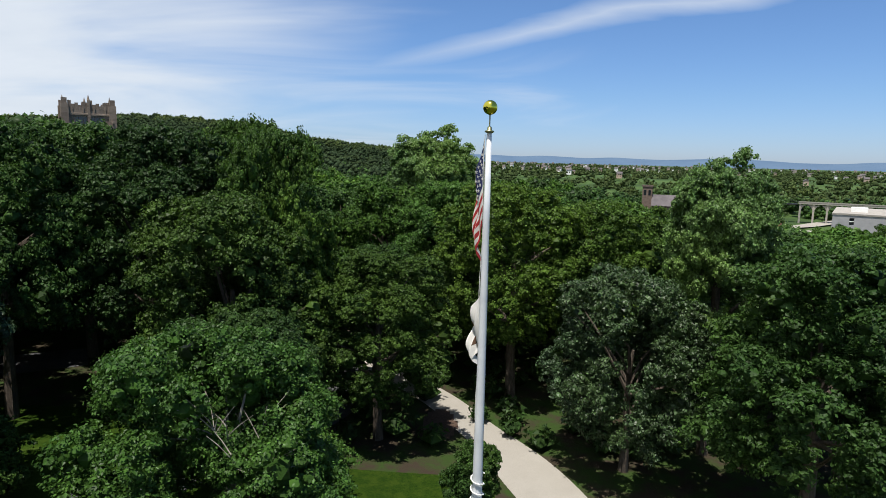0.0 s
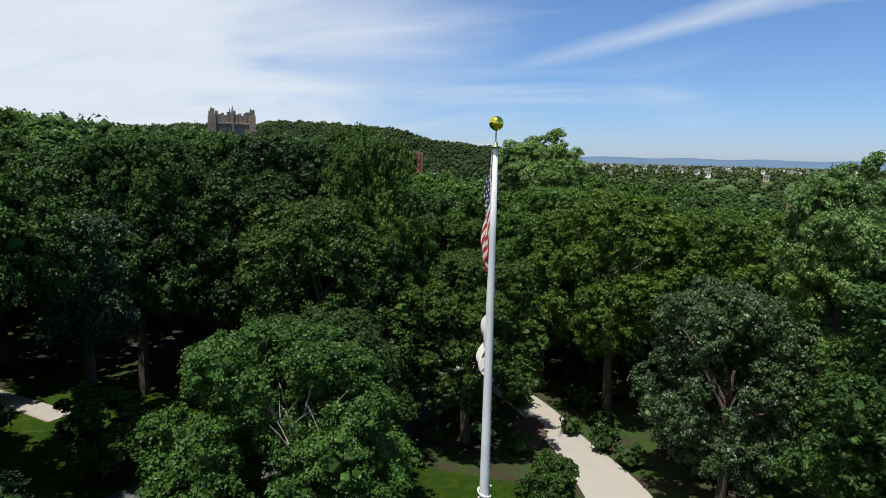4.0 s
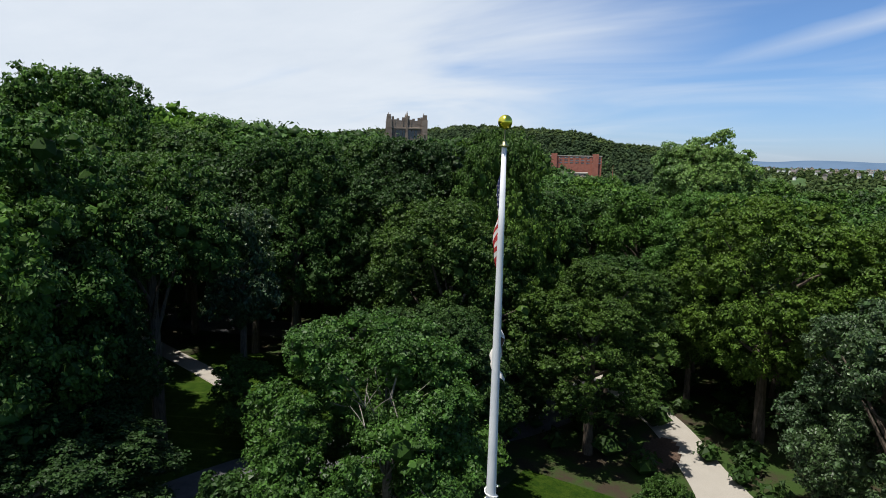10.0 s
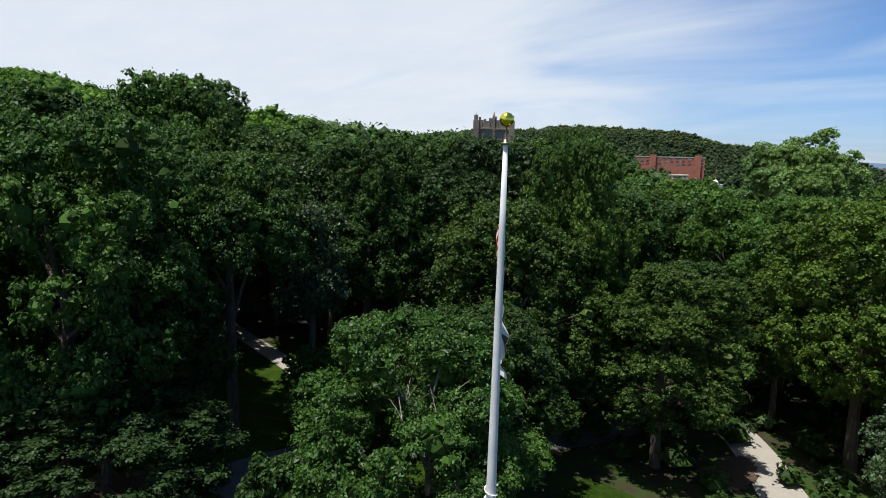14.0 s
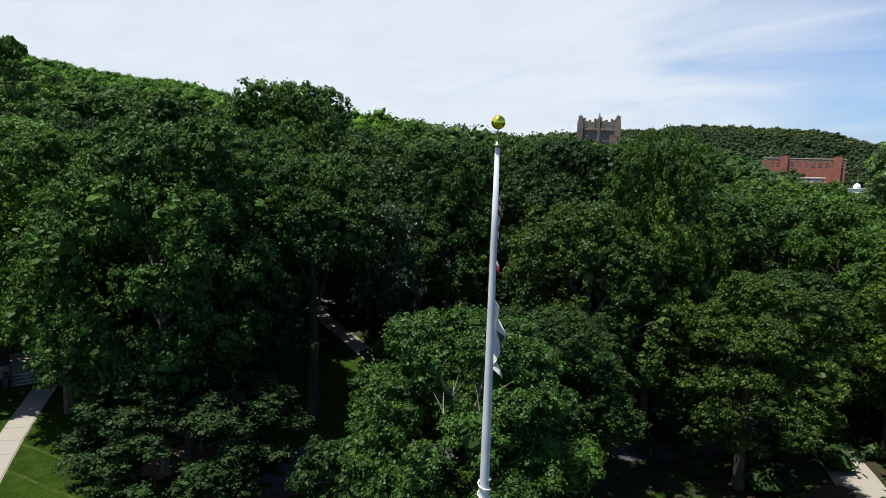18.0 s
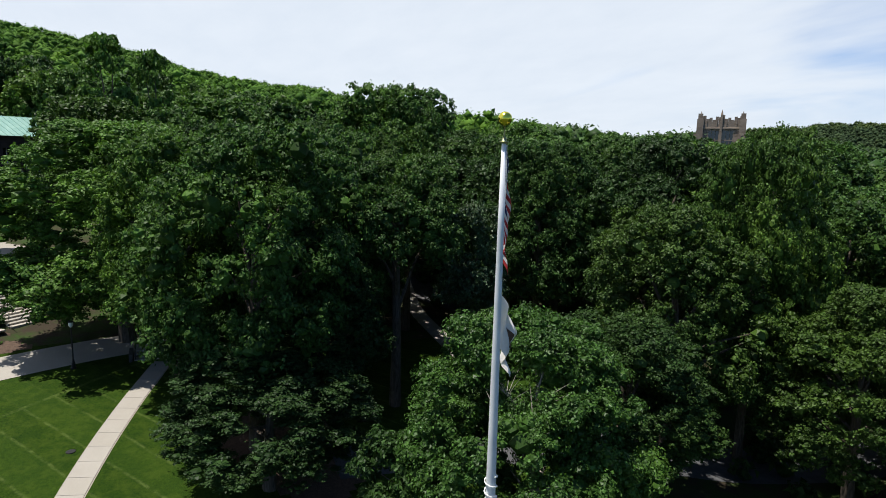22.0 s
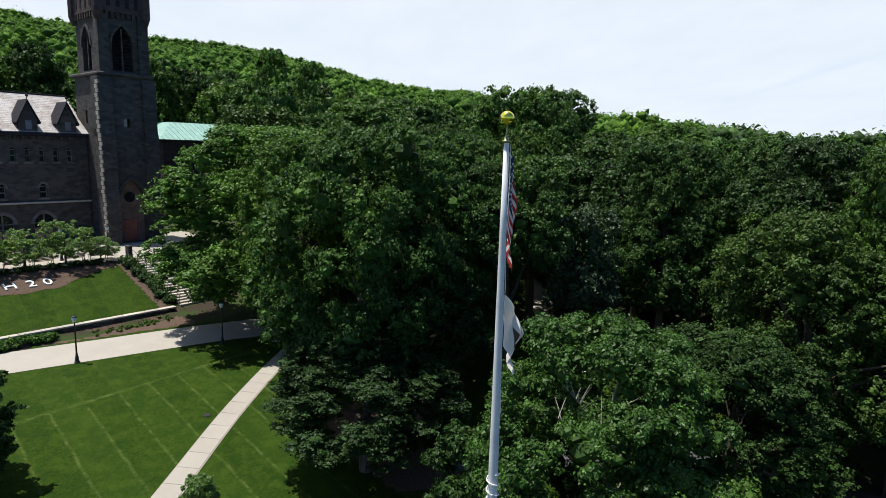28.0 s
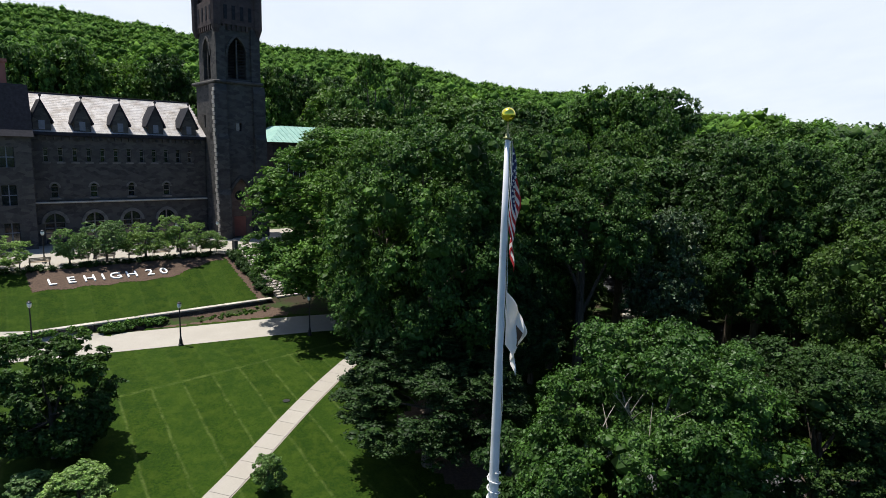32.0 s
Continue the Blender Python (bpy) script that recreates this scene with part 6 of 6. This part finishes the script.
def block(name, x, y, z0, long, deep, high, turn, storeys, bays, wall_mat, label, roof="flat", cat="building", win=0.62, base=18):
    t = thing(name, pose(x, y, z0, 0, 0, turn), label, cat)
    sh, bw = high / storeys, long / bays
    holes = [(-long / 2 + bw * (i + 0.5 - win / 2), -long / 2 + bw * (i + 0.5 + win / 2), sh * (j + 0.28), sh * (j + 0.80)) for i in range(bays) for j in range(storeys)]
    part("front_wall", wall_with_openings(bmesh.new(), -long / 2, long / 2, -base, high, -deep / 2, -deep / 2 + 0.5, holes), wall_mat, t)
    part("rear_wall", slab(-long / 2, deep / 2 - 0.5, -base, long / 2, deep / 2, high), wall_mat, t)
    for sx in (-1, 1):
        part("side_wall", slab(min(sx * long / 2, sx * (long / 2 - 0.5)), -deep / 2 + 0.5, -base, max(sx * long / 2, sx * (long / 2 - 0.5)), deep / 2 - 0.5, high), wall_mat, t)
    for h in holes:
        g = part("window", slab(h[0] - 0.05, -deep / 2 + 0.28, h[2] - 0.05, h[1] + 0.05, -deep / 2 + 0.33, h[3] + 0.05), GLASS_DARK, t)
        part("frame", slab(h[0], -deep / 2 + 0.16, (h[2] + h[3]) / 2 - 0.12, h[1], -deep / 2 + 0.27, (h[2] + h[3]) / 2 + 0.12), WHITE, g)
    if roof == "flat":
        part("roof", slab(-long / 2 - 0.2, -deep / 2 - 0.2, high + 0.004, long / 2 + 0.2, deep / 2 + 0.2, high + 0.6), TRIM, t)
    else:
        part("roof", gable(bmesh.new(), -long / 2 - 0.4, long / 2 + 0.4, -deep / 2 - 0.4, deep / 2 + 0.4, high + 0.004, high + deep * 0.4), ROOF_TILE, t)
    return t


red = block("brick_works", -121.5, 389.5, 20.8, 42, 14, 5.2, 17.5, 3, 12, BRICK, "long red brick building with rows of pale windows")
for x in (-9.5, 17.0):
    part("stair_tower", slab(x - 1.9, -8.2, -14, x + 1.9, -3, 6.9), BRICK, red, "square red brick stair tower")
block("apartment_block", -112, 354, 10.0, 26, 12, 5.6, 17.5, 3, 9, PALE_BRICK, "pale brick apartment block with tall window bays")
ob_mast = thing("antenna_house", pose(-77.3, 328.6, 9.0, 0, 0, 12) @ Matrix.Scale(0.6, 4), "white roof turret with a tall mast", "building")
part("body", slab(-6, -5, -10, 6, 5, 5.0), WHITE, ob_mast)
part("drum", lathe(bmesh.new(), [(2.6, 5.004), (2.6, 7.4), (1.6, 9.0), (0.4, 9.6)], 12), WHITE, ob_mast)
part("eave", slab(-6.5, -5.5, 5.004, 6.5, 5.5, 5.5), GREY_WALL, ob_mast)
part("mast", lathe(bmesh.new(), [(0.28, 9.5), (0.10, 20.5)], 6), BRICK, ob_mast)

church = thing("brick_church", pose(74, 206, 3.6, 0, 0, -18) @ Matrix.Scale(0.70, 4), "brown stone church with square tower and slate roof", "church")
part("tower", slab(-6.9, -2.4, -20, -2.1, 2.4, 15.4), CHURCH_STONE, church)
part("tower_top", slab(-7.2, -2.7, 15.404, -1.8, 2.7, 16.2), CHURCH_STONE, church)
for dx in (-6.2, -4.0):
    part("belfry_opening", slab(dx, -2.46, 11.2, dx + 1.2, -2.404, 13.8), GLASS_DARK, church)
part("nave", slab(-2, -5, -20, 14, 5, 6.2), CHURCH_STONE, church)
part("roof", gable(bmesh.new(), -2.3, 14.4, -5.6, 5.6, 6.204, 11.6), ROOF_TILE, church)
for i in range(4):
    part("window", slab(0.5 + i * 3.4, -5.06, -1, 1.9 + i * 3.4, -5.004, 4), GLASS_DARK, church)

store = block("flat_grey_building", 158, 206, -6.8, 34, 40, 13.5, -34, 3, 3, GREY_WALL, "large windowless grey building with a white roof", win=0.12)
part("cupola", lathe(bmesh.new(), [(2.6, 14.1), (2.6, 17.0), (3.0, 17.1), (2.2, 18.8), (1.2, 19.8), (0.3, 21.5)], 12, (2, -6, 0)), WHITE, store, "white domed cupola")
part("roof_unit", slab(-12, -8, 14.104, -7, -3, 15.6), WHITE, store)

bridge = thing("arch_bridge", pose(288, 441, -5.6, 0, 0, -31.5) @ Matrix.Scale(0.8, 4), "long concrete bridge on round arches", "bridge")
part("deck", slab(-31, -4, 1.4, 60, 4, 3.0), TRIM, bridge)
part("parapet", slab(-31, -4.2, 3.004, 60, -3.8, 4.0), TRIM, bridge)
for i in range(8):
    c = -24 + i * 11.0
    part("pier", slab(c - 6.2, -3.4, -25, c - 4.6, 3.4, 1.396), TRIM, bridge)
    bm = bmesh.new()
    spandrel(bm, c + 0.1, -5.0, 4.7, 5.5, -3.4, -3.0)
    part("arch", bm, TRIM, bridge)
part("truss", slab(-52, -3, 0.2, -32, 3, 1.4), IRON, bridge, "black iron truss span")
for i in range(9):
    a = -51.5 + i * 2.4
    hgt = 4.6 * math.sin(math.pi * (i + 0.7) / 9.4)
    part("truss_post", slab(a - 0.15, -3, 1.404, a + 0.15, -2.6, 1.5 + hgt), IRON, bridge)
    if i < 8:
        bm = bmesh.new()
        tube(bm, [(a, -2.8, 1.4 + hgt), (a + 2.4, -2.8, 1.4 + 4.6 * math.sin(math.pi * (i + 1.7) / 9.4))], [0.25, 0.25], 4)
        part("truss_chord", bm, IRON, bridge)
for i in range(7):
    part("street_lamp", slab(-28 + i * 13, -4.0, 4.004, -27.7 + i * 13, -3.7, 9.0), IRON, bridge)

grey = block("stone_house", 46, 163, -7.0, 10, 9, 12.0, -15, 3, 3, TRIM, "pale stone house half hidden by trees", "gable")
teal = block("green_roofed_house", 33.5, 60.0, 2.0, 10, 8, 8.0, -25, 2, 4, TRIM, "pale house with a green roof glimpsed between trees", "gable")
for c_ in teal.children:
    if c_.name.startswith("roof"):
        c_.data.materials[0] = COPPER
block("red_shop", 168, 304, -10.2, 9, 8, 6.5, -30, 2, 4, BRICK, "red brick building with a white side", "flat")
block("white_warehouse", 150, 262, -14, 26, 14, 8, -35, 2, 6, WHITE, "low white building with a flat roof", "flat")
block("mill_building", 560, 930, -24, 60, 22, 16, -30, 3, 8, BRICK, "distant reddish mill building", "flat")
block("long_warehouse", 980, 2050, -24, 130, 40, 12, -20, 2, 8, WHITE, "distant long white warehouse", "flat")

# town houses on the plain
house_wall = [mesh_from("wall", [(x, y, z) for z in (-3, 6) for x, y in ((-5, -4), (5, -4), (5, 4), (-5, 4))], [(3, 2, 1, 0), (4, 5, 6, 7), (0, 1, 5, 4), (1, 2, 6, 5), (2, 3, 7, 6), (3, 0, 4, 7)], m_) for m_ in (WHITE, TRIM, PALE_BRICK)]
house_win = mesh_from("window", [(x + dx, -4.05, z + dz) for x in (-3, 0.9) for z in (0.6, 3.4) for dx, dz in ((0, 0), (1.9, 0), (1.9, 1.8), (0, 1.8))], [tuple(range(i * 4, i * 4 + 4)) for i in range(4)], GLASS_DARK)
bm = gable(bmesh.new(), -5.5, 5.5, -4.6, 4.6, 6.02, 9.6)
house_roof = bpy.data.meshes.new("roof")
bm.to_mesh(house_roof)
bm.free()
house_roof.materials.append(ROOF_TILE)
for i in range(295):
    b = random.uniform(-46, 4)
    r = 900 + 1700 * random.random()
    if i >= 275:
        b, r = random.uniform(12.5, 19.5), random.uniform(290, 370)
    x, y = -r * math.sin(radians(b)), r * math.cos(radians(b))
    sc = random.uniform(0.42, 0.78) if i < 275 else 0.6
    h = thing("house", pose(x, y, ground_z(x, y) + (random.uniform(4.0, 8.0) if i < 275 else 4), 0, 0, random.choice((-20, 70)) + random.uniform(-8, 8)) @ Matrix.Scale(sc, 4), "small pale gabled house among trees", "house", "houses of the town")
    piece("wall", random.choice(house_wall), h)
    piece("roof", house_roof, h)
    piece("window", house_win, h)


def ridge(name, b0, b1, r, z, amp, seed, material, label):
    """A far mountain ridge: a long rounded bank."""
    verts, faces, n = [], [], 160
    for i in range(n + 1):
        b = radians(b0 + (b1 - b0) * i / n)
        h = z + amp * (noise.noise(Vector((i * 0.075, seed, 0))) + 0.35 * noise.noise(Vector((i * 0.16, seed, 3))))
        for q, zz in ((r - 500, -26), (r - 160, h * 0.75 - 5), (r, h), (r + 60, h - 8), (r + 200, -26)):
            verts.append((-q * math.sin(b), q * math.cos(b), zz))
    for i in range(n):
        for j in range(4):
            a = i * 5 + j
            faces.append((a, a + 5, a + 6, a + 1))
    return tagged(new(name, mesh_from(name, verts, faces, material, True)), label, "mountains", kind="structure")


strip("town_road", [(150, 318), (205, 380), (262, 430), (330, 470)], 12.0, 1.2, CONCRETE, "pale concrete road running towards the bridge", "road", 8.0)
# blue of the air before the ridge, put into its base colour
HAZE_BLUE = plain("far_ridge_haze", (0.070, 0.112, 0.175), (0.090, 0.135, 0.200), 1.0, scale=0.004, spec=0.0)
ridge("backdrop_mountains", -62, 20, 4150, 58, 20, 4.0, HAZE_BLUE, "long mountain ridge on the horizon, painted in haze blue")

# ---------------------------------------------------------------- paving slabs, one by one


def paving(name, line, width, length, label):
    pts = resample(line, length)
    root = thing(name, pose(0, 0, 0), label, "footpath", kind="structure")
    for a, b in zip(pts, pts[1:]):
        way = (b - a).normalized()
        side = Vector((-way.y, way.x, 0)) * width / 2
        q = [a + way * 0.012 - side, b - way * 0.012 - side, b - way * 0.012 + side, a + way * 0.012 + side]
        verts = [(p.x, p.y, ground_z(p.x, p.y) - 0.1) for p in q] + [(p.x, p.y, ground_z(p.x, p.y) + 0.045) for p in q]
        piece("slab", mesh_from("slab", verts, [(3, 2, 1, 0), (4, 5, 6, 7), (0, 1, 5, 4), (1, 2, 6, 5), (2, 3, 7, 6), (3, 0, 4, 7)], CONCRETE), root)
    return root


paving("walkway", WALK, 1.28, 1.5, "pale concrete slab walkway across the lawn")
paving("footpath", PATH_A, 1.6, 1.5, "pale concrete slab footpath in the wood")
